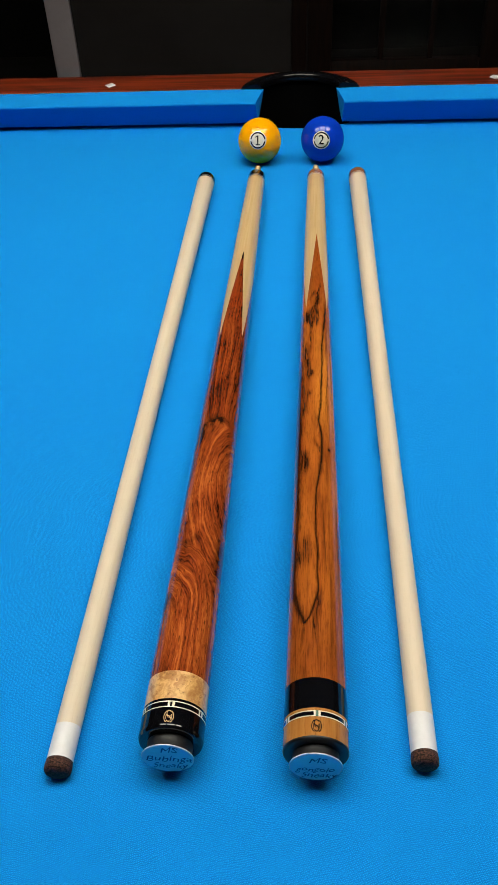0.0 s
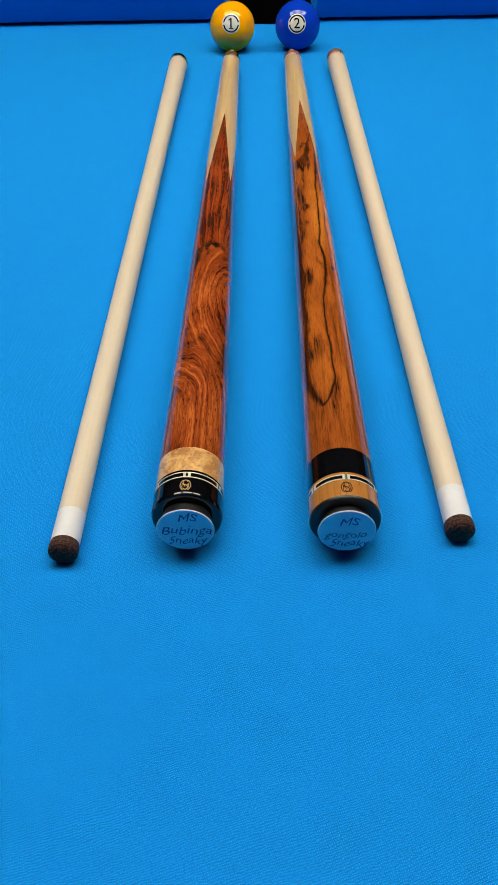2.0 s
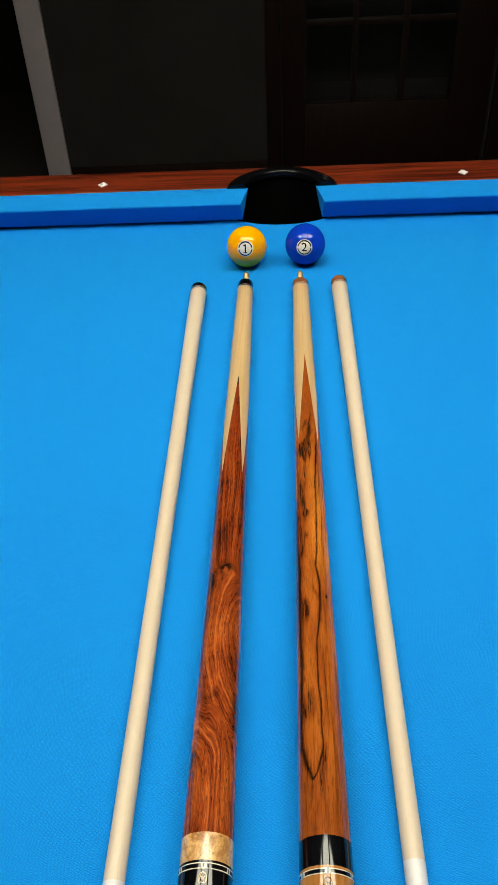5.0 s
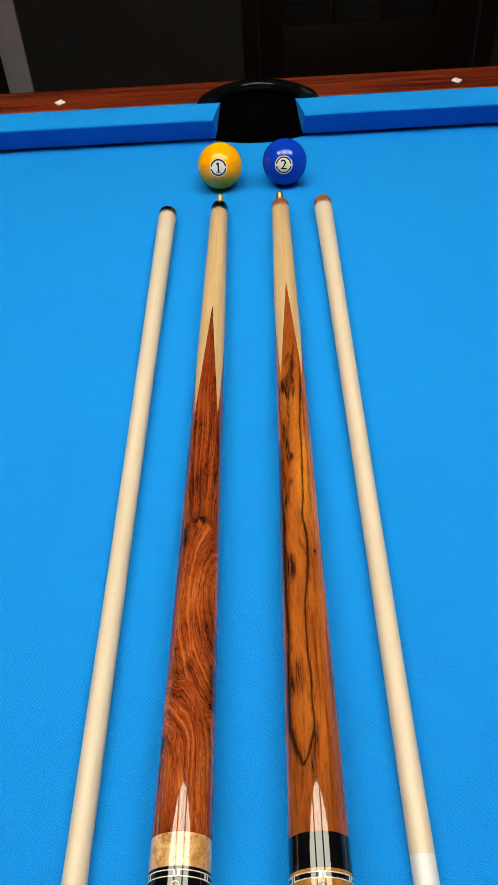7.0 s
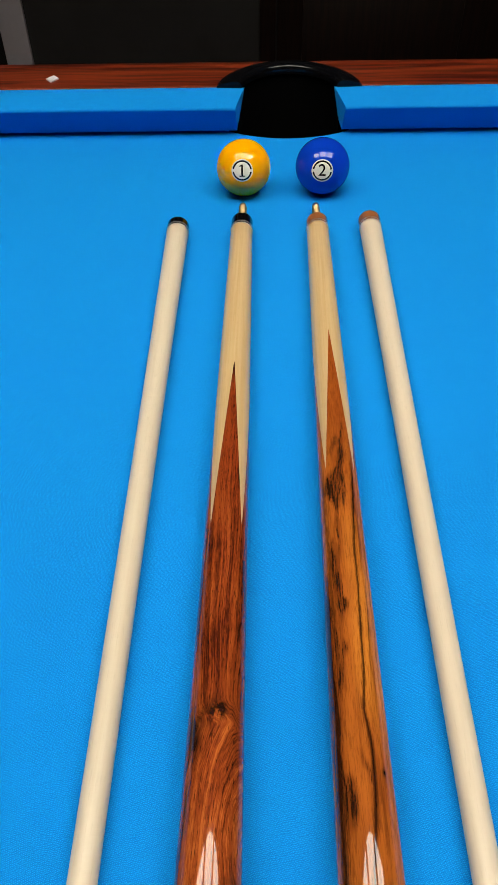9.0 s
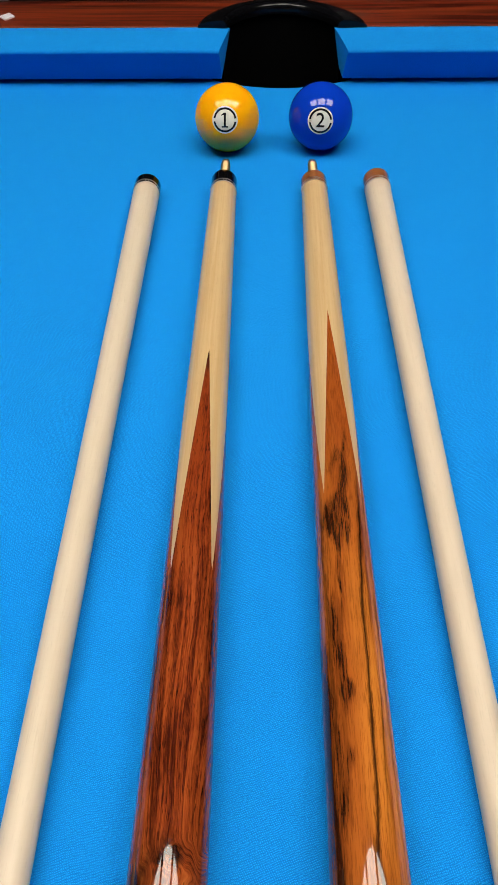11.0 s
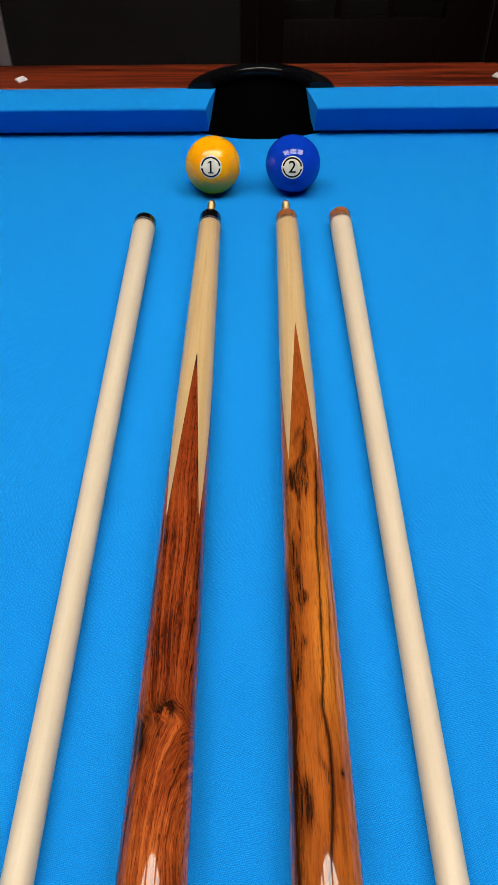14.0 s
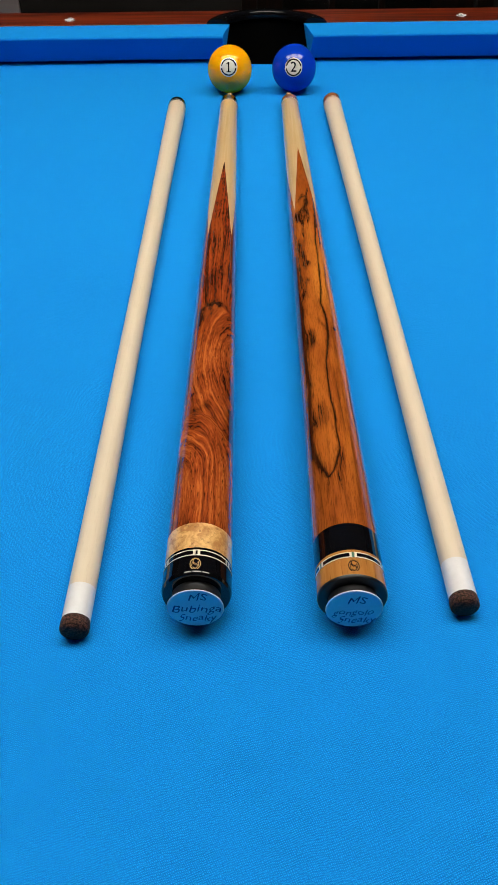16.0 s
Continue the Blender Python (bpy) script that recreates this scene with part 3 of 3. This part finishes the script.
def cushion(length_lo, length_hi, k_lo, k_hi, m):
    """A cloth-covered cushion along local x, its nose at y = 0, its back towards +y; k: how its ends run on with depth."""
    prof = [(0.0195, 0.0045), (0.0185, 0.0065)]
    prof += [(0.0022 - 0.0022 * math.cos(radians(a)), 0.0372 + 0.0024 * math.sin(radians(a))) for a in (-50, -25, 0, 30, 60, 85)]
    prof += [(0.012, 0.0412), (0.030, 0.0433), (CUSH - 0.003, 0.0450), (CUSH, 0.0445), (CUSH, 0.0045)]
    bm = bmesh.new()
    n = 40
    rows = []
    for i in range(n + 1):
        f = i / n
        row = []
        for v, z in prof:
            lean = v * (0.15 + 0.85 * min(1.0, z / 0.040))      # the end is cut back towards the bed
            lo, hi = length_lo - k_lo * lean, length_hi + k_hi * lean
            edge = min(1.0, min(f, 1 - f) * n)          # eased ends
            row.append(bm.verts.new((lo + (hi - lo) * f, v, z - (0.0006 if edge < 0.5 and z > 0.03 else 0))))
        rows.append(row)
    for a, b in zip(rows, rows[1:]):
        for j in range(len(prof)):
            q = (j + 1) % len(prof)
            bm.faces.new((a[j], a[q], b[q], b[j]))
    bm.faces.new(rows[0])
    bm.faces.new(rows[-1][::-1])
    bmesh.ops.transform(bm, matrix=m, verts=bm.verts)
    return table_part("cushion", bm, CLOTH, label="cushion covered in the same blue cloth", sharp=0.9)


def rail(lo, hi, m, sights, cut_lo=False, cut_hi=False):
    """A wooden rail along local x behind the cushions, with its rounded top edge and inlaid sights; cut: an end that follows a side pocket's round."""
    w = RAIL_W
    top = [(0.0, 0.0437), (0.002, 0.0452)] + [(w * f, 0.0452 + 0.001 * f) for f in (0.12, 0.25, 0.38, 0.5, 0.6, 0.7, 0.78)] + [(w - 0.007, 0.0466)]
    top += [(w - 0.007 + 0.007 * math.sin(radians(a)), 0.0396 + 0.007 * math.cos(radians(a))) for a in (20, 40, 60, 75, 89)]

    def end(x, cut, v):
        return math.copysign(max(0.002, 0.080 * math.sqrt(max(0.0, 1 - ((v + 0.004) / 0.0785) ** 2))), x) if cut else x

    bm = bmesh.new()
    sides = []
    for x, cut in ((lo, cut_lo), (hi, cut_hi)):
        sides.append([(bm.verts.new((end(x, cut, v), v, z)), bm.verts.new((end(x, cut, v), v, -0.07))) for v, z in top])
    one, two = sides
    for (a, b), (c, d), (e, f), (g, h) in zip(one, one[1:], two, two[1:]):
        bm.faces.new((a, c, g, e))
        bm.faces.new((b, f, h, d))
        bm.faces.new((a, b, d, c))
        bm.faces.new((e, g, h, f))
    for i in (0, -1):
        bm.faces.new((one[i][0], two[i][0], two[i][1], one[i][1]))
    bmesh.ops.transform(bm, matrix=m, verts=bm.verts)
    r = table_part("rail", bm, RAIL, label="red-brown stained wooden rail", sharp=0.5)
    for x in sights:
        s = slab([(x - 0.0080, 0.0295), (x, 0.0185), (x + 0.0080, 0.0295), (x, 0.0405)], 0.0440, 0.0468)
        bmesh.ops.transform(s, matrix=m, verts=s.verts)
        part("sight", s, PEARL, r, "white diamond-shaped inlaid sight", smooth=False)
    return r


def liner(half_out, deep_out, half_in, deep_in, m):
    """A horseshoe of black moulding round a pocket, open towards -y, with its throat and bucket."""
    prof = [(0.0, -0.075), (0.0, 0.042), (0.04, 0.0472), (0.14, 0.0492), (0.38, 0.0508), (0.62, 0.0518), (0.80, 0.0520), (0.90, 0.0512), (0.97, 0.0488), (1.0, 0.0450), (0.97, 0.0405), (0.70, 0.0390), (0.62, -0.075)]
    bm = bmesh.new()
    rows = []
    n = 40
    for i in range(n + 1):
        a = math.pi * i / n
        row = []
        for f, z in prof:
            hx, hy = half_out + (half_in - half_out) * f, deep_out + (deep_in - deep_out) * f
            c, s = math.cos(a), math.sin(a)
            e = 1.08                                      # a little squarer than an ellipse
            row.append(bm.verts.new((-hx * math.copysign(abs(c) ** e, c), hy * s ** e, z)))
        rows.append(row)
    for a, b in zip(rows, rows[1:]):
        for j in range(len(prof)):
            q = (j + 1) % len(prof)
            bm.faces.new((a[j], a[q], b[q], b[j]))
    bm.faces.new(rows[0])
    bm.faces.new(rows[-1][::-1])
    bmesh.ops.transform(bm, matrix=m, verts=bm.verts)
    ob = table_part("pocket_liner", bm, LINER, label="glossy black moulded pocket surround", sharp=0.9)
    cup = bmesh.new()
    rings = []
    for z, f in ((0.0385, 0.86), (0.0, 0.85), (-0.06, 0.86), (-0.12, 0.95), (-0.18, 1.25), (-0.20, 1.9)):
        hx, hy = half_out + (half_in - half_out) * f, deep_out + (deep_in - deep_out) * f
        low = 0.0 if z > -0.05 else min(1.0, (-z - 0.05) / 0.03)
        ring = [(-hx * math.cos(math.pi * i / 32), hy * math.sin(math.pi * i / 32)) for i in range(33)]
        ring += [(hx * math.cos(math.pi * i / 32), -0.052 * low * math.sin(math.pi * i / 32) - 0.001) for i in range(1, 32)]
        rings.append([cup.verts.new((x, y, z)) for x, y in ring])
    for k, (a, b) in enumerate(zip(rings, rings[1:])):
        for i in range(len(a)):
            if k < 2 and i >= 32:
                continue                                   # open towards the table above the slate
            j = (i + 1) % len(a)
            cup.faces.new((a[i], a[j], b[j], b[i]))
    cup.faces.new(rings[-1])
    bmesh.ops.transform(cup, matrix=m, verts=cup.verts)
    part("pocket_cup", cup, DEEP, ob, "deep black pocket")


bed()
Z = Matrix.Translation((0, 0, UP))
FLIP = Matrix.Rotation(math.pi, 4, "Z")
far_side = Z @ Matrix.Translation((0, HALF_W, 0))
for turn in (Matrix.Identity(4), FLIP):
    m = turn @ far_side
    cushion(-HALF_L + 0.075, -0.0645, -0.9, 0.21, m)
    cushion(0.0645, HALF_L - 0.075, 0.21, -0.9, m)
    back = m @ Matrix.Translation((0, CUSH + 0.0005, 0))
    rail(-HALF_L - 0.02, -0.072, back, [-0.2925 * k for k in (1, 2, 3)], cut_hi=True)
    rail(0.072, HALF_L + 0.02, back, [0.2925 * k for k in (1, 2, 3)], cut_lo=True)
    liner(0.0885, 0.0835, 0.0570, 0.0560, m @ Matrix.Translation((0, 0.0455, 0)))
for sign in (1, -1):
    m = Z @ Matrix.Rotation(-sign * math.pi / 2, 4, "Z") @ Matrix.Translation((0, HALF_L, 0))
    cushion(-HALF_W + 0.075, HALF_W - 0.075, -0.9, -0.9, m)
    rail(-HALF_W - 0.02, HALF_W + 0.02, m @ Matrix.Translation((0, CUSH + 0.0005, 0)), [0.2925 * k for k in (-1, 0, 1)])
for a, sx, sy in ((-45, 1, 1), (45, -1, 1), (135, -1, -1), (-135, 1, -1)):
    liner(0.098, 0.115, 0.062, 0.075, Z @ Matrix.Translation((sx * (HALF_L + 0.012), sy * (HALF_W + 0.012), 0.0012)) @ Matrix.Rotation(radians(a), 4, "Z"))
# slate, apron boards and legs below
ow, ol = HALF_W + CUSH + RAIL_W - 0.02, HALF_L + CUSH + RAIL_W - 0.02
for lo, hi in (((-ol, ow - 0.03, 0.46), (ol, ow, UP - 0.071)), ((-ol, -ow, 0.46), (ol, -ow + 0.03, UP - 0.071)), ((ol - 0.03, -ow + 0.03, 0.46), (ol, ow - 0.03, UP - 0.071)), ((-ol, -ow + 0.03, 0.46), (-ol + 0.03, ow - 0.03, UP - 0.071))):
    table_part("apron", box(lo, hi, 0.004), RAIL, label="red-brown stained wooden apron board")
for sx in (-1, 1):
    for sy in (-1, 1):
        cx, cy = sx * (ol - 0.22), sy * (ow - 0.14)
        leg = box((cx - 0.075, cy - 0.075, 0.0), (cx + 0.075, cy + 0.075, 0.455), 0.006)
        for v in leg.verts:
            if v.co.z < 0.1:
                v.co.x, v.co.y = cx + (v.co.x - cx) * 0.72, cy + (v.co.y - cy) * 0.72
        table_part("leg", leg, RAIL)


# ---- balls ----
BALL = 0.028575


def pool_ball(x, y, number, material, way, label):
    ball = new("pool_ball")
    bm = bmesh.new()
    bmesh.ops.create_uvsphere(bm, u_segments=96, v_segments=64, radius=BALL)
    for f in bm.faces:
        f.smooth = True
    me = bpy.data.meshes.new("pool_ball")
    bm.to_mesh(me)
    bm.free()
    me.materials.append(material)
    bpy.data.objects.remove(ball)
    ball = new("pool_ball", me)
    ball.matrix_basis = pose(x, y, BALL)
    tagged(ball, label, "pool ball", "balls before the side pocket")
    n = Vector(way).normalized()
    right = Vector((0, 0, 1)).cross(n).normalized()
    m = Matrix((right, n.cross(right), n)).transposed()
    disc = bmesh.new()
    for i in range(11):
        arc_strip(disc, max(0.00001, 0.001 * i), 0.001 * (i + 1), 0, 360, 64)
    bmesh.ops.remove_doubles(disc, verts=disc.verts, dist=0.00003)
    spot = part("number_spot", on_sphere(disc, BALL + 0.00006, m), SPOT, ball, "round cream number spot")
    for a0 in (8, 188):
        ring = bmesh.new()
        arc_strip(ring, 0.0083, 0.0099, a0, a0 + 164, 36)
        part("ring_arc", on_sphere(ring, BALL + 0.00011, m), INK, spot, "black arc round the number")
    if number == "1":
        digit = bmesh.new()
        for lo, hi in (((-0.0009, -0.0048), (0.0009, 0.0058)), ((-0.0027, -0.0060), (0.0027, -0.0048))):
            bmesh.ops.create_grid(digit, x_segments=4, y_segments=10, size=1, matrix=Matrix.LocRotScale(((lo[0] + hi[0]) / 2, (lo[1] + hi[1]) / 2, 0), None, ((hi[0] - lo[0]) / 2, (hi[1] - lo[1]) / 2, 1)))
        digit.faces.new([digit.verts.new((x, y, 0)) for x, y in ((-0.0009, 0.0058), (-0.0030, 0.0042), (-0.0030, 0.0031), (-0.0009, 0.0042))])
    else:
        digit = text_mesh(number, 0.0165, 0.0, 0.00012)
        bmesh.ops.triangulate(digit, faces=digit.faces)
        bmesh.ops.subdivide_edges(digit, edges=digit.edges, cuts=1)
    part("digit", on_sphere(digit, BALL + 0.00020, m), INK, spot, "black digit " + number)
    return ball


pool_ball(0.0013, 1.0775, "1", YELLOW_BALL, (-0.043, -0.941, 0.334), "glossy solid yellow pool ball numbered 1 on blue cloth")
pool_ball(0.0846, 1.0790, "2", BLUE_BALL, (-0.085, -0.957, 0.277), "glossy solid blue pool ball numbered 2 on blue cloth")


# ---- cues ----
def along(x0, y0, r0, x1, y1, r1):
    """The pose of a tapered body lying on the cloth: local y from the first end to the second. Returns it and the length."""
    d = Vector((x1 - x0, y1 - y0, r1 - r0))
    flat = math.hypot(d.x, d.y)
    return pose(x0, y0, r0, math.degrees(math.atan2(d.z, flat)), 0, -math.degrees(math.atan2(d.x, d.y))), d.length


def spliced(y0, y1, valley, peak, turn, radius, lower, seg=128):
    """One half of a four-point splice: below (lower) or above the zigzag joint."""
    bm = bmesh.new()
    rows = 26
    ring = []
    for i in range(seg):
        a = 2 * math.pi * i / seg
        q = ((a - radians(turn)) / (math.pi / 2)) % 1.0
        tri = abs(2 * q - 1)                              # 1 on a point, 0 between two points
        joint = valley + (peak - valley) * tri ** 1.04
        ring.append((a, joint))
    grid = []
    for k in range(rows + 1):
        f = k / rows
        row = []
        for a, joint in ring:
            y = y0 + (joint - y0) * f if lower else joint + (y1 - joint) * f
            r = radius(y)
            row.append(bm.verts.new((r * math.sin(a), y, r * math.cos(a))))
        grid.append(row)
    for a, b in zip(grid, grid[1:]):
        for i in range(seg):
            j = (i + 1) % seg
            bm.faces.new((a[i], a[j], b[j], b[i]))
    bm.faces.new(grid[0] if lower else grid[-1])
    return bm


def band(radius, y0, y1, proud=0.0, seg=96, close=True):
    return lathe([(y0, radius(y0) + proud), (y1, radius(y1) + proud)], seg, close)


def monogram(material, y, radius, parent):
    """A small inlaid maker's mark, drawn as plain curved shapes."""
    bm = bmesh.new()
    arc_strip(bm, 0.0028, 0.0033, 115, 245, 16)
    arc_strip(bm, 0.0028, 0.0033, -65, 65, 16)
    arc_strip(bm, 0.0011, 0.0016, 20, 270, 16, 0, 0.0016)
    arc_strip(bm, 0.0011, 0.0016, -160, 90, 16, 0, -0.0012)
    for sx in (-1, 1):
        for x0, x1 in ((0.0, 0.0016), (0.0016, 0.0018)):
            y0, y1 = (-0.0008, 0.0012) if x0 == 0 else (0.0012, -0.0014)
            bm.faces.new([bm.verts.new((sx * px, py, 0)) for px, py in ((x0, y0), (x1, y1), (x1 + 0.0004, y1), (x0 + 0.0004, y0))])
    for v in bm.verts:
        v.co.y *= 1.08
        v.co.x *= 0.78
    part("maker_mark", on_cue(bm, y, radius + 0.00012), material, parent, "small round inlaid maker's mark")


def pin_and_collar(cue, radius, y_ring0, y_ring1, y_face, y_tip, collar, collar_label):
    part("joint_ring", band(radius, y_ring0, y_ring1, 0.00012), SILVER, cue, "thin nickel-silver joint ring")
    mid = (y_ring0 + y_ring1) / 2
    line = part("joint_line", band(radius, mid - 0.0010, mid + 0.0010, 0.0002), collar, cue, "dark band within the joint ring")
    for i in range(8):
        bm = bmesh.new()
        for off in (-0.0011, 0.0011):
            vs = [bm.verts.new((off + dx, dy, 0)) for dx, dy in ((-0.0004, -0.0011), (0.0004, -0.0011), (0.0004, 0.0011), (-0.0004, 0.0011))]
            bm.faces.new(vs)
        on_cue(bm, mid, radius(mid) + 0.00028)
        bmesh.ops.rotate(bm, cent=(0, 0, 0), matrix=Matrix.Rotation(radians(45 * i + 8), 3, "Y"), verts=bm.verts)
        part("dash", bm, SILVER, line)
    r1 = radius(y_face)
    part("joint_collar", lathe([(y_ring1, radius(y_ring1)), (y_face - 0.0020, radius(y_face - 0.002)), (y_face - 0.0014, r1), (y_face - 0.0010, r1 - 0.0001), (y_face - 0.0003, r1 - 0.0005), (y_face, r1 - 0.0014)], 96), collar, cue, collar_label)
    if y_tip:
        prof = [(y_face - 0.001, 0.0040)]
        y = y_face + 0.001
        while y < y_tip - 0.006:
            prof += [(y, 0.0041), (y + 0.0006, 0.0036), (y + 0.0012, 0.0041)]
            y += 0.0018
        prof += [(y_tip - 0.005, 0.0038), (y_tip - 0.001, 0.0034), (y_tip, 0.0026)]
        part("joint_pin", lathe(prof, 32), BRASS, cue, "threaded brass joint pin")


def sticker(cue, lines, y):
    """A round paper sticker on the bumper's face with handwriting on it."""
    r, up = 0.0130, 0.0016
    face = lathe([(y + 0.0003, r), (y + 0.00015, r), (y - 0.0001, r - 0.0003)], 72)
    bmesh.ops.translate(face, verts=face.verts, vec=(0, 0, up))
    disc = part("sticker", face, PAPER, cue, "round white paper sticker with handwriting")
    for body, size, dx, dz in lines:
        bm = text_mesh(body, size, 0.25, -0.00003)
        for v in bm.verts:
            x, h = v.co.x, v.co.y
            v.co = Vector((dx + x, y - 0.00022, dz + up + h + 0.0006 * math.sin(x * 900)))
        part("handwriting", bm, PEN, disc, "handwritten words in dark pen", smooth=False)


def butt(x0, y0, x1, y1, name_label, wood, wood_label, sections, valley, peak, turn, lines, dark_mark):
    r0, r1 = 0.0164, 0.0106
    m, length = along(x0, y0, r0, x1, y1, r1)
    cue = empty("cue_butt", m, name_label, "pool cue", "cues on the pool table")

    def radius(y):
        return r0 + (r1 - r0) * y / length

    cap_end, ring0, ring1, sleeve0, wood0, joint0, joint1 = sections
    if dark_mark:        # light brown cap with a black end ring, black sleeve above
        part("end_cap", lathe([(0.0034, 0.0110), (0.0032, 0.0150), (0.0035, 0.0158), (0.0042, radius(0.0042) - 0.0001), (cap_end, radius(cap_end))], 96), BLACK_SATIN, cue, "rounded black end cap")
        part("butt_cap", band(radius, cap_end, sleeve0), BROWN_CAP, cue, "light brown lacquered wooden butt cap")
        part("sleeve", band(radius, sleeve0, wood0), BLACK_GLOSS, cue, "glossy black butt sleeve")
    else:                # black cap, burl sleeve above
        part("butt_cap", lathe([(0.0046, 0.0110), (0.0044, 0.0148), (0.0048, 0.0157), (0.0057, radius(0.0057) - 0.0002), (0.0064, radius(0.0064)), (0.0068, radius(0.0068)), (0.0080, radius(0.0080)), (sleeve0, radius(sleeve0))], 96), BLACK_GLOSS, cue, "glossy black butt cap")
        part("sleeve", band(radius, sleeve0, wood0), BURL, cue, "lacquered maple burl butt sleeve")
    inlay = IVORY
    ring = part("inlay_ring", band(radius, ring0, ring1, 0.00008, close=False), BLACK_GLOSS, cue, "black ring between two thin pale lines")
    for a, b in ((ring0, ring0 + 0.00055), (ring1 - 0.00055, ring1)):
        part("ring_line", band(radius, a, b, 0.00016, close=False), inlay, ring, "thin pale inlay line")
    mid = (ring0 + ring1) / 2
    h = (ring1 - ring0) / 2
    for i in range(6):
        for off in (-0.0011, 0.0011) + ((0.0,) if dark_mark else ()):
            bm = bmesh.new()
            w = 0.0006 if off or not dark_mark else 0.0007
            vs = [bm.verts.new((off + dx * w, dy * h, 0)) for dx, dy in ((-1, -1), (1, -1), (1, 1), (-1, 1))]
            bm.faces.new(vs)
            on_cue(bm, mid, radius(mid) + 0.0002)
            bmesh.ops.rotate(bm, cent=(0, 0, 0), matrix=Matrix.Rotation(radians(60 * i + 1), 3, "Y"), verts=bm.verts)
            part("dash", bm, GREEN if dark_mark and not off else inlay, ring)
    monogram(INK if dark_mark else GOLD, ring0 - 0.0050, radius(ring0), cue)
    part("bumper", lathe([(-0.0026, 0.0105), (-0.0023, 0.0116), (-0.0015, 0.0120), (0.0010, 0.0114), (0.0052, 0.0114)], 72), RUBBER, cue, "black rubber bumper")
    sticker(cue, lines, -0.0032)
    part("handle", spliced(wood0, None, valley, peak, turn, radius, True), wood, cue, wood_label)
    part("forearm", spliced(None, joint0, valley, peak, turn, radius, False), FOREARM, cue, "pale lacquered maple forearm")
    return cue, radius


# bubinga butt
cue, rad = butt(-0.0113, 0.2330, 0.0002, 0.9990, "cue butt of red bubinga with a maple burl sleeve", BUBINGA, "lacquered red-brown bubinga handle with four long points",
                (None, 0.0155, 0.0190, 0.0205, 0.0365, 0.7430, None), 0.3680, 0.5310, 2.0,
                [("MS", 0.0070, 0.0008, 0.0078), ("Bubinga", 0.0074, 0.0002, -0.0002), ("Sneaky", 0.0062, 0.0004, -0.0068)], False)
pin_and_collar(cue, rad, 0.7430, 0.7480, 0.7640, 0.7980, BLACK_GLOSS, "glossy black joint collar")
# goncalo alves butt
cue, rad = butt(0.0607, 0.2310, 0.0747, 0.9980, "pool cue butt of streaked goncalo alves with black sleeve", GONCALO, "lacquered orange-brown goncalo alves handle with black streaks",
                (0.0048, 0.0147, 0.0179, 0.0195, 0.0365, 0.7470, None), 0.4175, 0.5710, 3.0,
                [("MS", 0.0070, 0.0004, 0.0060), ("gongolo", 0.0058, -0.0004, -0.0022), ("Sneaky", 0.0062, 0.0014, -0.0076)], True)
pin_and_collar(cue, rad, 0.7470, 0.7520, 0.7650, 0.7990, BROWN_COLLAR, "brown wooden joint collar")


def shaft(x0, y0, x1, y1, ferrule0, ferrule1, ring0, collar, collar_label, label):
    r0, r1 = 0.0067, 0.0107
    m, length = along(x0, y0, r0, x1, y1, r1)
    s = empty("cue_shaft", m, label, "pool cue", "cues on the pool table")

    def radius(y):
        f = y / length
        return r0 + (r1 - r0) * (0.1 * f + 0.9 * f ** 2.0)

    dome = [(0.0, 0.0)] + [(0.0028 * (1 - math.cos(radians(a))), (r0 + 0.0001) * math.sin(radians(a))) for a in (15, 30, 45, 60, 75, 88)]
    part("tip", lathe(dome + [(0.0050, r0 + 0.00025), (ferrule0, r0)], 64), LEATHER, s, "dark brown layered leather tip")
    part("ferrule", band(radius, ferrule0, ferrule1), FERRULE, s, "smooth white ferrule")
    ys = [ferrule1 + (ring0 - ferrule1) * i / 24 for i in range(25)]
    part("shaft", lathe([(y, radius(y)) for y in ys], 72), MAPLE, s, "pale smooth maple shaft")
    pin_and_collar(s, radius, ring0, ring0 + 0.0050, length, None, collar, collar_label)
    return s


shaft(-0.0677, 0.2245, -0.0630, 0.9900, 0.0075, 0.0255, 0.7510, BLACK_GLOSS, "glossy black joint collar", "pale maple cue shaft with white ferrule and black joint collar")
shaft(0.1150, 0.2340, 0.1267, 0.9985, 0.0075, 0.0275, 0.7470, BROWN_COLLAR, "brown wooden joint collar", "pale maple cue shaft with white ferrule and brown joint collar")
